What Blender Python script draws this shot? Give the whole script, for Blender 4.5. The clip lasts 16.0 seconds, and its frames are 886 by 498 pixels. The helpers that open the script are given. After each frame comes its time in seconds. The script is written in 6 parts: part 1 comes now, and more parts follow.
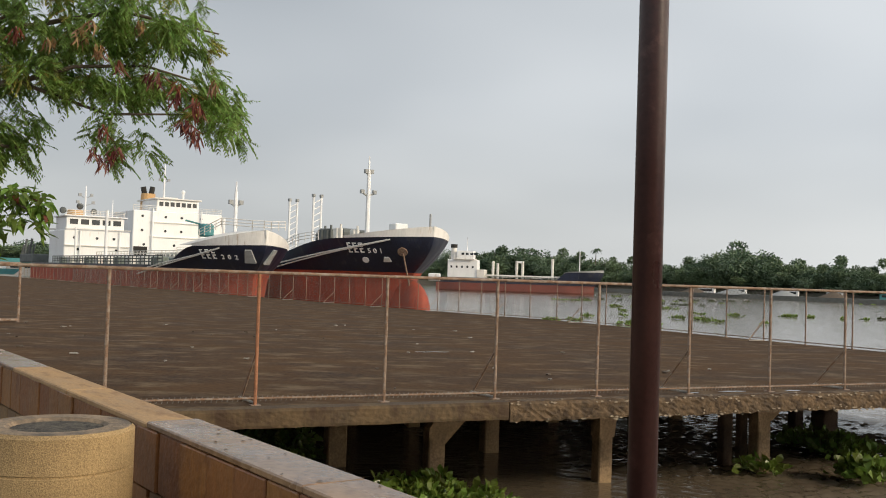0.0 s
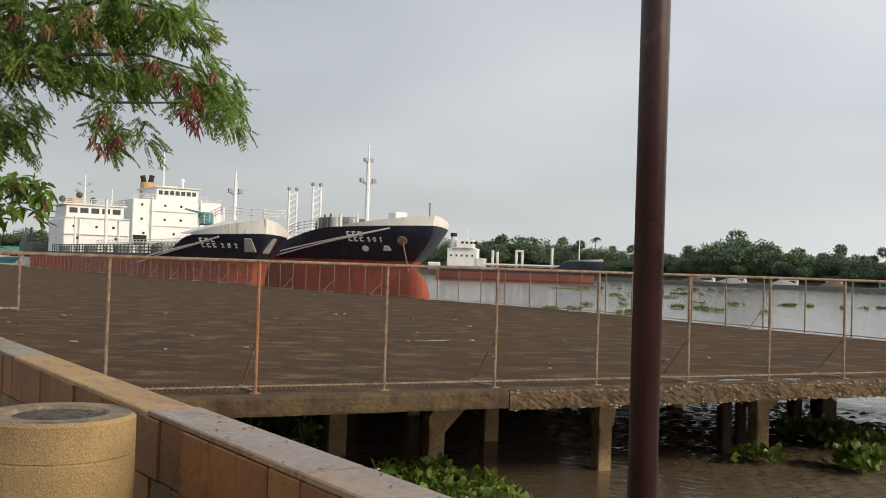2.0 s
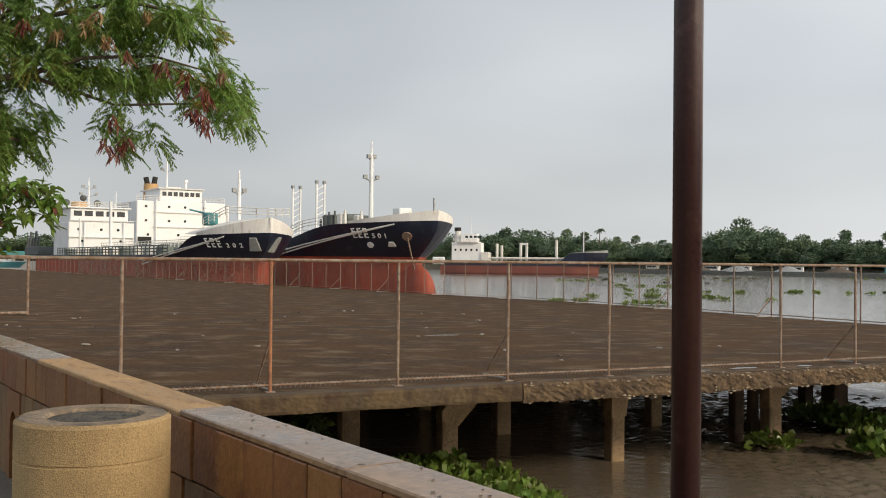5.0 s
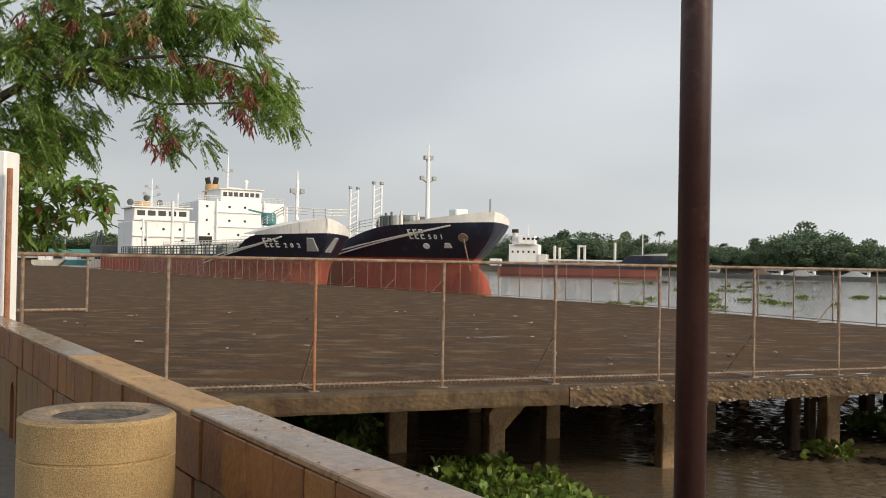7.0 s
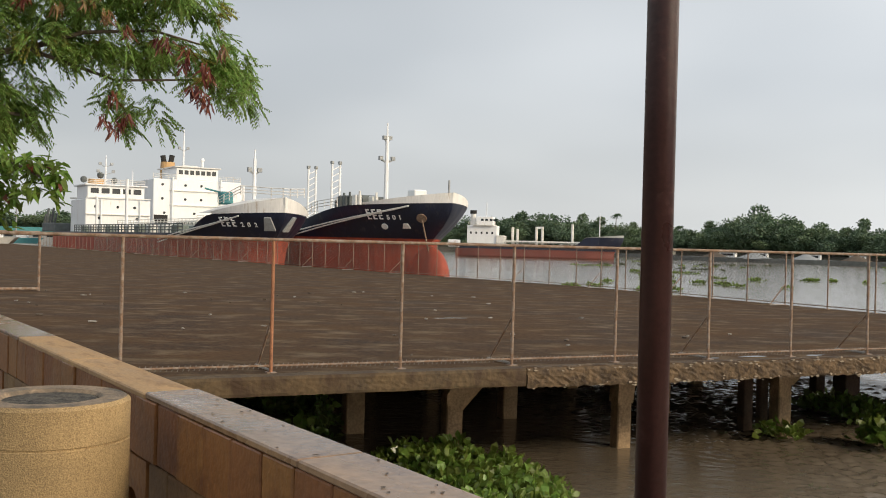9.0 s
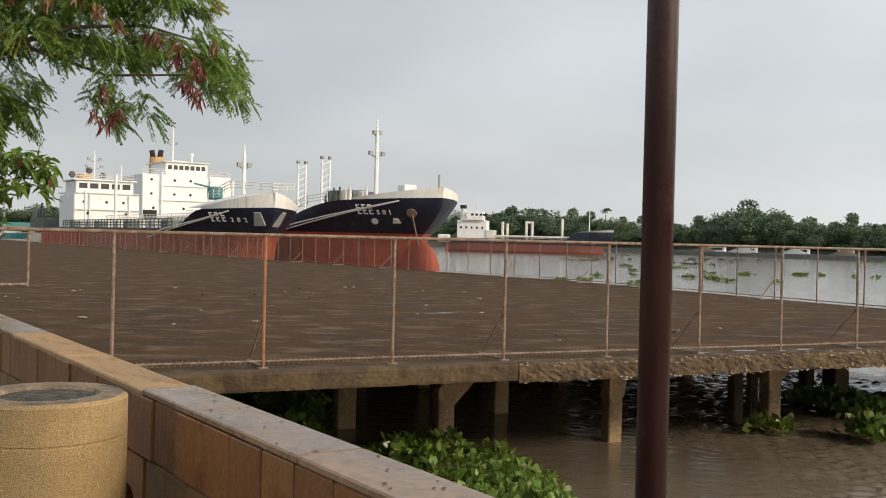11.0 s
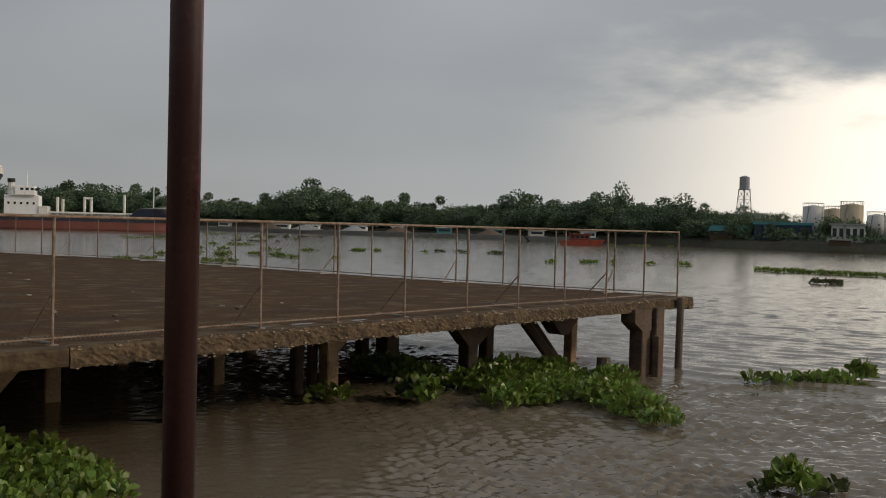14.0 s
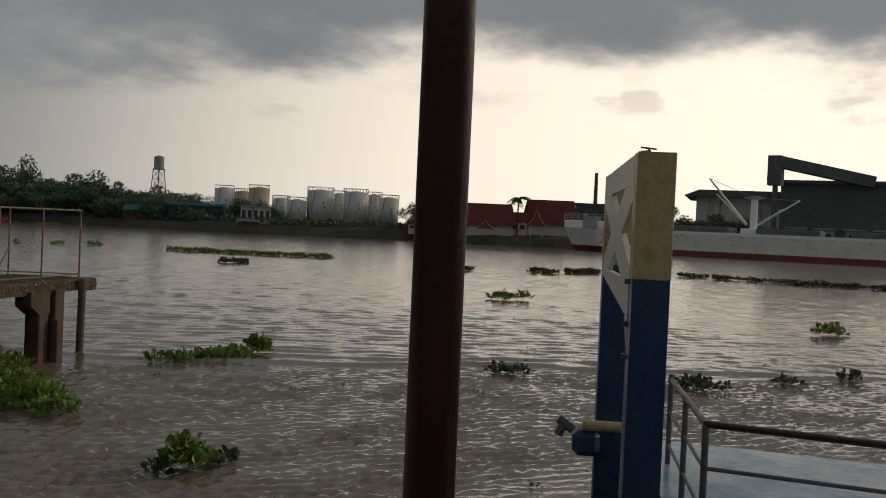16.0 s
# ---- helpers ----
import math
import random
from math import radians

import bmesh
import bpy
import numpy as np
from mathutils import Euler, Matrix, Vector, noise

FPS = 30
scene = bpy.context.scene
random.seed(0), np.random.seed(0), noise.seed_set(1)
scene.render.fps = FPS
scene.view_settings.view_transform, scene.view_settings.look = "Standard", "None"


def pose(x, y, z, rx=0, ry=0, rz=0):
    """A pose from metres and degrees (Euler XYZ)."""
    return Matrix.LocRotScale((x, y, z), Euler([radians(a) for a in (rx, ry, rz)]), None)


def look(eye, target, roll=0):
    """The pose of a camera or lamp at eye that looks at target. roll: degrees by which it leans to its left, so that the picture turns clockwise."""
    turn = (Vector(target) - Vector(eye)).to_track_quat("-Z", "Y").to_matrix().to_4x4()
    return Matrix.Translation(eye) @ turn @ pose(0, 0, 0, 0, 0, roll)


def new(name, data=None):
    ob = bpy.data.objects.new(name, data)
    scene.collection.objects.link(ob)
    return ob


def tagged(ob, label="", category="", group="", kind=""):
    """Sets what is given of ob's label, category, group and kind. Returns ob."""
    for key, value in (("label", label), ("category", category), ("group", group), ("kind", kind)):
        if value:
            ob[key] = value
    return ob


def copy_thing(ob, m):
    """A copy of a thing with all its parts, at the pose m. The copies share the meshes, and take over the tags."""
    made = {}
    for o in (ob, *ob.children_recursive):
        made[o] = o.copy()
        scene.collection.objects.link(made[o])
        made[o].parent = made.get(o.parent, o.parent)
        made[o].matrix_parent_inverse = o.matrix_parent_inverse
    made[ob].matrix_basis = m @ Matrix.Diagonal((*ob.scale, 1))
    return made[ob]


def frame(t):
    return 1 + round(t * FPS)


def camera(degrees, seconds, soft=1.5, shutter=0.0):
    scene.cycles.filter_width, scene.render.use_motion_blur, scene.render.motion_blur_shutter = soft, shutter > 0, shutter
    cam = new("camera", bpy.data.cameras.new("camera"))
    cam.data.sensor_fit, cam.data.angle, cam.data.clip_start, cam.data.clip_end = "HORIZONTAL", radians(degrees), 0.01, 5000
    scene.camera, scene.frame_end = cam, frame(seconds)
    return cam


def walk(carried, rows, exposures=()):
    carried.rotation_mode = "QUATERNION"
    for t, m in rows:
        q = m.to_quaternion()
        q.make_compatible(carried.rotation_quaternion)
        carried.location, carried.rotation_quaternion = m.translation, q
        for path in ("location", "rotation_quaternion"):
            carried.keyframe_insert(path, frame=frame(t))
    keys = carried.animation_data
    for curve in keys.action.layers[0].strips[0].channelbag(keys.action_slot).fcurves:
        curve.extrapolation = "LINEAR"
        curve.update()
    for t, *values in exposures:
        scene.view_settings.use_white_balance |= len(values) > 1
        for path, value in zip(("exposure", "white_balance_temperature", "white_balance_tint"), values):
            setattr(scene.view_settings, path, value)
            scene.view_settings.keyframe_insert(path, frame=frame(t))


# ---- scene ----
# the camera, turning by hand near the wall
cam = camera(48.90, 16.0, soft=1.0)
PATH = [
    (0.0, 0.000, 0.001, 1.906, 91.705, -1.849, -0.001),
    (0.5, 0.002, -0.016, 1.908, 91.627, -1.880, 0.099),
    (1.0, -0.006, -0.018, 1.910, 91.376, -1.894, 0.072),
    (1.5, -0.013, 0.000, 1.904, 91.194, -1.881, 0.022),
    (2.0, -0.005, -0.000, 1.905, 91.045, -1.878, -0.025),
    (2.5, 0.003, 0.004, 1.904, 91.035, -1.991, -0.170),
    (3.0, 0.004, -0.005, 1.905, 90.914, -2.013, -0.236),
    (3.5, -0.029, 0.014, 1.901, 90.704, -2.016, -0.326),
    (4.0, -0.052, -0.020, 1.904, 90.516, -2.000, -0.381),
    (4.5, -0.091, -0.026, 1.903, 90.557, -1.917, -0.664),
    (5.0, -0.103, -0.017, 1.902, 90.733, -0.567, 0.234),
    (7.5, 0.095, 0.148, 1.893, 90.766, -1.281, 3.852),
    (8.0, 0.083, 0.159, 1.893, 90.165, -1.123, 2.425),
    (8.5, 0.070, 0.160, 1.898, 89.800, -1.374, 1.410),
    (11.0, 0.032, 0.154, 1.906, 89.396, -1.374, 0.570),
    (11.5, 0.022, 0.159, 1.905, 88.973, -1.629, -1.951),
    (12.0, 0.018, 0.221, 1.904, 88.642, -1.913, -6.230),
    (12.5, 0.011, 0.235, 1.895, 88.584, -1.977, -11.208),
    (13.0, 0.028, 0.245, 1.891, 88.307, -1.834, -16.615),
    (13.5, 0.084, 0.238, 1.889, 88.439, -1.651, -20.863),
    (14.0, 0.149, 0.230, 1.892, 88.684, -1.443, -24.490),
    (14.5, 0.221, 0.213, 1.900, 88.917, -1.778, -29.704),
    (15.0, 0.291, 0.151, 1.916, 89.004, -2.523, -36.300),
    (15.5, 0.402, 0.124, 1.916, 88.548, -2.912, -45.516),
    (16.0, 0.455, 0.138, 1.908, 88.674, -2.555, -57.904),
]
EXPOSURES = [(0, 0.07), (5, 0.07), (7.3, 0.16), (11, 0.14), (11.7, 0.06), (12.5, -0.18), (13.0, -0.27), (13.5, -0.5), (14.5, -1.12), (15.3, -1.36), (16, -1.5)]
walk(cam, [(t, pose(x, y, z, rx, ry, rz)) for t, x, y, z, rx, ry, rz in PATH], EXPOSURES)

W = bpy.data.worlds.new("sky"); scene.world = W; W.use_nodes = True


def world_sky():
    nt = W.node_tree; N = nt.nodes; L = nt.links; N.clear()
    out = N.new("ShaderNodeOutputWorld"); bg = N.new("ShaderNodeBackground")
    sky = N.new("ShaderNodeTexSky"); sky.sky_type = "NISHITA"; sky.sun_disc = False
    sky.sun_elevation = radians(SUN_EL); sky.sun_rotation = radians(SUN_AZ); sky.dust_density = 3.0
    co = N.new("ShaderNodeTexCoord")
    # cloud deck, flattened towards the horizon
    sep = N.new("ShaderNodeSeparateXYZ"); L.new(co.outputs["Generated"], sep.inputs[0])
    def math_node(op, a, b=None, clamp=False):
        m = N.new("ShaderNodeMath"); m.operation = op; m.use_clamp = clamp
        for i, v in enumerate((a, b)):
            if v is None: continue
            if isinstance(v, (int, float)): m.inputs[i].default_value = v
            else: L.new(v, m.inputs[i])
        return m.outputs[0]
    zz = math_node("ADD", math_node("MAXIMUM", sep.outputs["Z"], 0.0), 0.22)
    cx, cy = math_node("DIVIDE", sep.outputs["X"], zz), math_node("DIVIDE", sep.outputs["Y"], zz)
    comb = N.new("ShaderNodeCombineXYZ"); L.new(cx, comb.inputs[0]); L.new(cy, comb.inputs[1])
    n1 = N.new("ShaderNodeTexNoise"); n1.inputs["Scale"].default_value = 0.6; n1.inputs["Detail"].default_value = 2.5; n1.inputs["Roughness"].default_value = 0.5
    L.new(comb.outputs[0], n1.inputs["Vector"])
    def mixrgb(kind, fac, a, b):
        m = N.new("ShaderNodeMix"); m.data_type = "RGBA"; m.blend_type = kind; m.clamp_factor = True
        if isinstance(fac, (int, float)): m.inputs[0].default_value = fac
        else: L.new(fac, m.inputs[0])
        for i, v in ((6, a), (7, b)):
            if isinstance(v, tuple): m.inputs[i].default_value = v
            else: L.new(v, m.inputs[i])
        return m.outputs[2]
    def ramp01(v, lo, hi, smooth=True):
        m = N.new("ShaderNodeMapRange"); m.interpolation_type = "SMOOTHSTEP" if smooth else "LINEAR"
        L.new(v, m.inputs[0]); m.inputs[1].default_value, m.inputs[2].default_value = lo, hi
        return m.outputs[0]
    # how far a direction turns towards the veiled sun
    nor = N.new("ShaderNodeVectorMath"); nor.operation = "NORMALIZE"; L.new(co.outputs["Generated"], nor.inputs[0])
    dot = N.new("ShaderNodeVectorMath"); dot.operation = "DOT_PRODUCT"; L.new(nor.outputs[0], dot.inputs[0]); dot.inputs[1].default_value = (math.sin(radians(GAP_AZ)), math.cos(radians(GAP_AZ)), 0)
    turn = dot.outputs["Value"]
    n2 = N.new("ShaderNodeTexNoise"); n2.inputs["Scale"].default_value = 1.9; n2.inputs["Detail"].default_value = 6; n2.inputs["Roughness"].default_value = 0.55
    L.new(comb.outputs[0], n2.inputs["Vector"])
    height = math_node("ADD", sep.outputs["Z"], math_node("MULTIPLY", math_node("SUBTRACT", n2.outputs["Fac"], 0.5), 0.18))
    height = math_node("ADD", height, math_node("MULTIPLY", math_node("SUBTRACT", 1.0, turn), 0.07))
    # grey cloud deck, lighter towards the sun and the horizon
    grey = mixrgb("MIX", ramp01(n1.outputs["Fac"], 0.32, 0.68), (0.41, 0.445, 0.48, 1), (0.595, 0.625, 0.65, 1))
    c = mixrgb("MIX", math_node("MULTIPLY", math_node("SUBTRACT", 1.0, ramp01(sep.outputs["Z"], 0.0, 0.2)), 0.65), grey, (0.60, 0.605, 0.585, 1))
    c = mixrgb("ADD", math_node("MULTIPLY", ramp01(turn, -0.3, 0.9), 0.31), c, (0.8, 0.82, 0.84, 1))
    # bright cream gap under the edge of the dark cloud
    gap = math_node("MULTIPLY", ramp01(turn, 0.42, 0.97), math_node("SUBTRACT", 1.0, ramp01(height, 0.145, 0.225)))
    c = mixrgb("MIX", gap, c, (3.35, 2.96, 2.44, 1))
    # the cloud edge over it, and loose puffs
    dark = math_node("MULTIPLY", ramp01(turn, 0.3, 0.7), math_node("MULTIPLY", ramp01(height, 0.16, 0.215), math_node("SUBTRACT", 1.0, ramp01(sep.outputs["Z"], 0.5, 0.9))))
    c = mixrgb("MIX", math_node("MULTIPLY", dark, 0.75), c, (0.54, 0.57, 0.60, 1))
    n3 = N.new("ShaderNodeTexNoise"); n3.inputs["Scale"].default_value = 3.2; n3.inputs["Detail"].default_value = 5; L.new(comb.outputs[0], n3.inputs["Vector"])
    puff = math_node("MULTIPLY", ramp01(n3.outputs["Fac"], 0.6, 0.7), math_node("MULTIPLY", ramp01(turn, 0.3, 0.6), ramp01(sep.outputs["Z"], 0.08, 0.14)))
    c = mixrgb("MIX", math_node("MULTIPLY", puff, 0.35), c, (0.8, 0.8, 0.78, 1))
    skyc = mixrgb("MULTIPLY", 1.0, sky.outputs[0], (0.1, 0.1, 0.1, 1))
    c = mixrgb("MIX", 0.06, c, skyc)
    L.new(c, bg.inputs[0]); bg.inputs[1].default_value = 1.0
    L.new(bg.outputs[0], out.inputs[0])


SUN_AZ, SUN_EL, GAP_AZ = 124.0, 24.0, 92.0
world_sky()
sun = new("sun", bpy.data.lights.new("sun", "SUN"))
sun.data.energy, sun.data.angle, sun.data.color = 2.1, radians(10), (1.0, 0.84, 0.62)
sun.matrix_world = look((0, 0, 0), (-math.sin(radians(SUN_AZ)), -math.cos(radians(SUN_AZ)), -math.tan(radians(SUN_EL))))


# ---- materials ----
def material(name, col, rough=0.7, metal=0.0, var=0.25, scale=3.0, grain=40.0, bump=0.15, dirt=None, dirt_amount=0.4, dirt_scale=1.2, island=0.0, coat=0.0, streak=(1, 1, 1), bump_scale=None, spec=0.5):
    """A base colour varied at two scales, optional stains of a second colour, fine relief."""
    m = bpy.data.materials.new(name); m.use_nodes = True
    nt = m.node_tree; N = nt.nodes; L = nt.links
    b = N["Principled BSDF"]; b.inputs["Metallic"].default_value = metal
    b.inputs["Specular IOR Level"].default_value = spec
    b.inputs["Coat Weight"].default_value = coat
    co = N.new("ShaderNodeTexCoord"); mp = N.new("ShaderNodeMapping"); mp.inputs["Scale"].default_value = streak
    L.new(co.outputs["Object"], mp.inputs[0])
    n1 = N.new("ShaderNodeTexNoise"); n1.inputs["Scale"].default_value = scale; n1.inputs["Detail"].default_value = 5
    n2 = N.new("ShaderNodeTexNoise"); n2.inputs["Scale"].default_value = grain; n2.inputs["Detail"].default_value = 3
    for n in (n1, n2): L.new(mp.outputs[0], n.inputs["Vector"])
    add = N.new("ShaderNodeMath"); add.operation = "ADD"; L.new(n1.outputs["Fac"], add.inputs[0]); L.new(n2.outputs["Fac"], add.inputs[1])
    mr = N.new("ShaderNodeMapRange"); L.new(add.outputs[0], mr.inputs[0])
    mr.inputs[1].default_value, mr.inputs[2].default_value = 0.7, 1.3
    mr.inputs[3].default_value, mr.inputs[4].default_value = 1 - var, 1 + var
    hsv = N.new("ShaderNodeHueSaturation"); hsv.inputs["Color"].default_value = (*col, 1)
    val = mr.outputs[0]
    if island:
        oi = N.new("ShaderNodeObjectInfo"); geo = N.new("ShaderNodeNewGeometry")
        s = N.new("ShaderNodeMath"); s.operation = "ADD"; L.new(oi.outputs["Random"], s.inputs[0]); L.new(geo.outputs["Random Per Island"], s.inputs[1])
        fr = N.new("ShaderNodeMath"); fr.operation = "FRACT"; L.new(s.outputs[0], fr.inputs[0])
        m2 = N.new("ShaderNodeMapRange"); L.new(fr.outputs[0], m2.inputs[0]); m2.inputs[3].default_value, m2.inputs[4].default_value = 1 - island, 1 + island
        mul = N.new("ShaderNodeMath"); mul.operation = "MULTIPLY"; L.new(val, mul.inputs[0]); L.new(m2.outputs[0], mul.inputs[1]); val = mul.outputs[0]
        m3 = N.new("ShaderNodeMapRange"); L.new(fr.outputs[0], m3.inputs[0]); m3.inputs[3].default_value, m3.inputs[4].default_value = 0.5 - island * 0.05, 0.5 + island * 0.05
        L.new(m3.outputs[0], hsv.inputs["Hue"])
    L.new(val, hsv.inputs["Value"])
    colour = hsv.outputs[0]
    if dirt:
        n3 = N.new("ShaderNodeTexNoise"); n3.inputs["Scale"].default_value = dirt_scale; n3.inputs["Detail"].default_value = 8; n3.inputs["Roughness"].default_value = 0.65
        L.new(mp.outputs[0], n3.inputs["Vector"])
        rp = N.new("ShaderNodeMapRange"); L.new(n3.outputs["Fac"], rp.inputs[0]); rp.inputs[1].default_value = 0.62 - dirt_amount * 0.35; rp.inputs[2].default_value = 0.72 - dirt_amount * 0.2
        mx = N.new("ShaderNodeMix"); mx.data_type = "RGBA"; L.new(rp.outputs[0], mx.inputs[0]); L.new(colour, mx.inputs[6]); mx.inputs[7].default_value = (*dirt, 1)
        colour = mx.outputs[2]
    L.new(colour, b.inputs["Base Color"])
    r = N.new("ShaderNodeMapRange"); L.new(n1.outputs["Fac"], r.inputs[0]); r.inputs[1].default_value, r.inputs[2].default_value = 0.3, 0.7
    r.inputs[3].default_value, r.inputs[4].default_value = max(0.03, rough - 0.12), min(1, rough + 0.1)
    L.new(r.outputs[0], b.inputs["Roughness"])
    if bump:
        bp = N.new("ShaderNodeBump"); bp.inputs["Strength"].default_value = bump; bp.inputs["Distance"].default_value = 0.02
        if bump_scale:
            n4 = N.new("ShaderNodeTexNoise"); n4.inputs["Scale"].default_value = bump_scale; n4.inputs["Detail"].default_value = 4; L.new(mp.outputs[0], n4.inputs["Vector"]); L.new(n4.outputs["Fac"], bp.inputs["Height"])
        else: L.new(n2.outputs["Fac"], bp.inputs["Height"])
        L.new(bp.outputs[0], b.inputs["Normal"])
    return m


def leaf_material(name, col, island=0.45, rough=0.5, glow=0.25):
    m = material(name, col, rough=rough, var=0.2, scale=2, grain=25, bump=0, island=island)
    nt = m.node_tree; b = nt.nodes["Principled BSDF"]
    tr = nt.nodes.new("ShaderNodeBsdfTranslucent"); mix = nt.nodes.new("ShaderNodeMixShader"); mix.inputs[0].default_value = glow
    nt.links.new(b.inputs["Base Color"].links[0].from_socket, tr.inputs[0])
    nt.links.new(b.outputs[0], mix.inputs[1]); nt.links.new(tr.outputs[0], mix.inputs[2])
    nt.links.new(mix.outputs[0], nt.nodes["Material Output"].inputs[0])
    return m


def water_material():
    m = bpy.data.materials.new("river_water"); m.use_nodes = True
    nt = m.node_tree; N = nt.nodes; L = nt.links; b = N["Principled BSDF"]
    co = N.new("ShaderNodeTexCoord")
    def noise_node(scale, detail, streak, rough=0.5):
        mp = N.new("ShaderNodeMapping"); mp.inputs["Scale"].default_value = streak; mp.inputs["Rotation"].default_value = (0, 0, radians(33))
        L.new(co.outputs["Object"], mp.inputs[0])
        n = N.new("ShaderNodeTexNoise"); n.inputs["Scale"].default_value = scale; n.inputs["Detail"].default_value = detail; n.inputs["Roughness"].default_value = rough
        L.new(mp.outputs[0], n.inputs["Vector"]); return n.outputs["Fac"]
    big = noise_node(0.06, 4, (1, 1, 1))
    mx = N.new("ShaderNodeMix"); mx.data_type = "RGBA"; L.new(big, mx.inputs[0]); mx.inputs[6].default_value = (0.16, 0.127, 0.091, 1); mx.inputs[7].default_value = (0.205, 0.168, 0.123, 1)
    L.new(mx.outputs[2], b.inputs["Base Color"])
    b.inputs["Roughness"].default_value = 0.12; b.inputs["IOR"].default_value = 1.5
    fine, mid = noise_node(3.4, 4, (0.6, 1.2, 1), 0.6), noise_node(0.6, 3, (0.35, 1.2, 1))
    a = N.new("ShaderNodeMath"); a.operation = "MULTIPLY_ADD"; L.new(mid, a.inputs[0]); a.inputs[1].default_value = 0.8; L.new(fine, a.inputs[2])
    bp = N.new("ShaderNodeBump"); bp.inputs["Distance"].default_value = 0.2; bp.inputs["Strength"].default_value = 0.14; L.new(a.outputs[0], bp.inputs["Height"])
    L.new(bp.outputs[0], b.inputs["Normal"])
    return m


M_WATER = water_material()
M_DECK = material("wet_concrete_deck", (0.074, 0.0405, 0.0185), rough=0.85, spec=0.12, var=0.55, scale=0.5, grain=11, bump=0.5, dirt=(0.155, 0.106, 0.06), dirt_amount=0.34, dirt_scale=1.2, streak=(0.8, 1.25, 1))
M_BEAM = material("broken_concrete_edge", (0.12, 0.08, 0.045), rough=0.95, var=0.5, scale=2.2, grain=18, bump=0.9, bump_scale=20, dirt=(0.05, 0.033, 0.02), dirt_amount=0.45, dirt_scale=5)
M_BEAM_SMOOTH = material("stained_cast_concrete", (0.095, 0.064, 0.033), rough=0.9, var=0.45, scale=1.3, grain=16, bump=0.35, dirt=(0.055, 0.032, 0.017), dirt_amount=0.42, dirt_scale=2.2, streak=(1, 1, 0.7))
M_CHIP = material("fresh_broken_concrete", (0.3, 0.245, 0.18), rough=0.95, var=0.45, scale=6, grain=40, bump=0.4)
M_PILE = material("pile_concrete", (0.36, 0.25, 0.145), rough=0.9, var=0.35, scale=1.5, grain=22, bump=0.5, dirt=(0.13, 0.085, 0.05), dirt_amount=0.35)
# darker brown than M_PILE, for the corner group and some other members
M_PILE_DARK = material("dark_brown_pile", (0.125, 0.082, 0.055), rough=0.85, var=0.4, scale=1.5, grain=22, bump=0.5, dirt=(0.05, 0.035, 0.025), dirt_amount=0.4)
M_RUST = material("rusty_steel", (0.22, 0.135, 0.085), rough=0.75, var=0.45, scale=6, grain=60, bump=0.3, dirt=(0.32, 0.26, 0.21), dirt_amount=0.5, dirt_scale=9)
M_RUST_RED = material("orange_rusty_steel", (0.34, 0.15, 0.075), rough=0.75, var=0.45, scale=6, grain=60, bump=0.3)
M_WIRE = material("galvanised_wire", (0.2, 0.18, 0.155), rough=0.6, metal=0.3, var=0.3, bump=0)
M_POLE = material("maroon_paint", (0.042, 0.016, 0.0145), rough=0.36, var=0.25, scale=4, grain=70, bump=0.06, dirt=(0.10, 0.05, 0.045), dirt_amount=0.1, dirt_scale=7)
M_WALL = material("orange_brown_stone_facing", (0.245, 0.103, 0.033), rough=0.5, var=0.22, scale=4, grain=30, bump=0.25, dirt=(0.16, 0.062, 0.022), dirt_amount=0.32, dirt_scale=3.5, island=0.14)
M_WALL_LOW = material("tan_stone_facing", (0.225, 0.135, 0.062), rough=0.8, var=0.25, scale=2.5, grain=30, bump=0.3, dirt=(0.2, 0.12, 0.06), dirt_amount=0.3, dirt_scale=3, island=0.08)
M_CAP = material("wet_stone_coping", (0.29, 0.185, 0.11), rough=0.27, var=0.3, scale=2, grain=26, bump=0.12, dirt=(0.17, 0.10, 0.06), dirt_amount=0.25, dirt_scale=6)
M_CAP_DRY = material("tan_stone_coping", (0.44, 0.27, 0.125), rough=0.62, var=0.18, scale=3, grain=26, bump=0.15, dirt=(0.3, 0.17, 0.075), dirt_amount=0.3, dirt_scale=5, streak=(1, 3, 1))
M_JOINT = material("dark_mortar_joint", (0.085, 0.045, 0.022), rough=0.95, var=0.3, bump=0.2)
M_BIN = material("tan_washed_gravel", (0.38, 0.26, 0.122), rough=0.85, var=0.5, scale=2.5, grain=190, bump=0.35, dirt=(0.25, 0.162, 0.074), dirt_amount=0.24, dirt_scale=120)
M_RIM = material("stained_bin_rim", (0.27, 0.195, 0.125), rough=0.7, var=0.4, scale=5, grain=60, bump=0.4, dirt=(0.1, 0.08, 0.06), dirt_amount=0.4, dirt_scale=7)
# near-black for exhausts, funnel top and doorway; on niche backs it paints shade
M_DARK = material("near_black_and_niche_shade", (0.03, 0.028, 0.025), rough=0.9, bump=0)
M_ASH = material("damp_ash_and_sand", (0.10, 0.085, 0.065), rough=0.95, var=0.5, scale=14, grain=60, bump=0.8, dirt=(0.025, 0.022, 0.02), dirt_amount=0.4, dirt_scale=18)
M_GROUND = material("river_mud", (0.12, 0.095, 0.07), rough=0.95, var=0.3, scale=0.3, grain=4, bump=0.5)
M_PAVE = material("promenade_concrete", (0.13, 0.11, 0.09), rough=0.85, var=0.25, scale=0.8, grain=15, bump=0.3)
M_NAVY = material("navy_hull_paint", (0.012, 0.017, 0.04), rough=0.45, var=0.35, scale=0.3, grain=3, bump=0.05, dirt=(0.05, 0.05, 0.06), dirt_amount=0.15, dirt_scale=0.5, streak=(2, 2, 0.3))
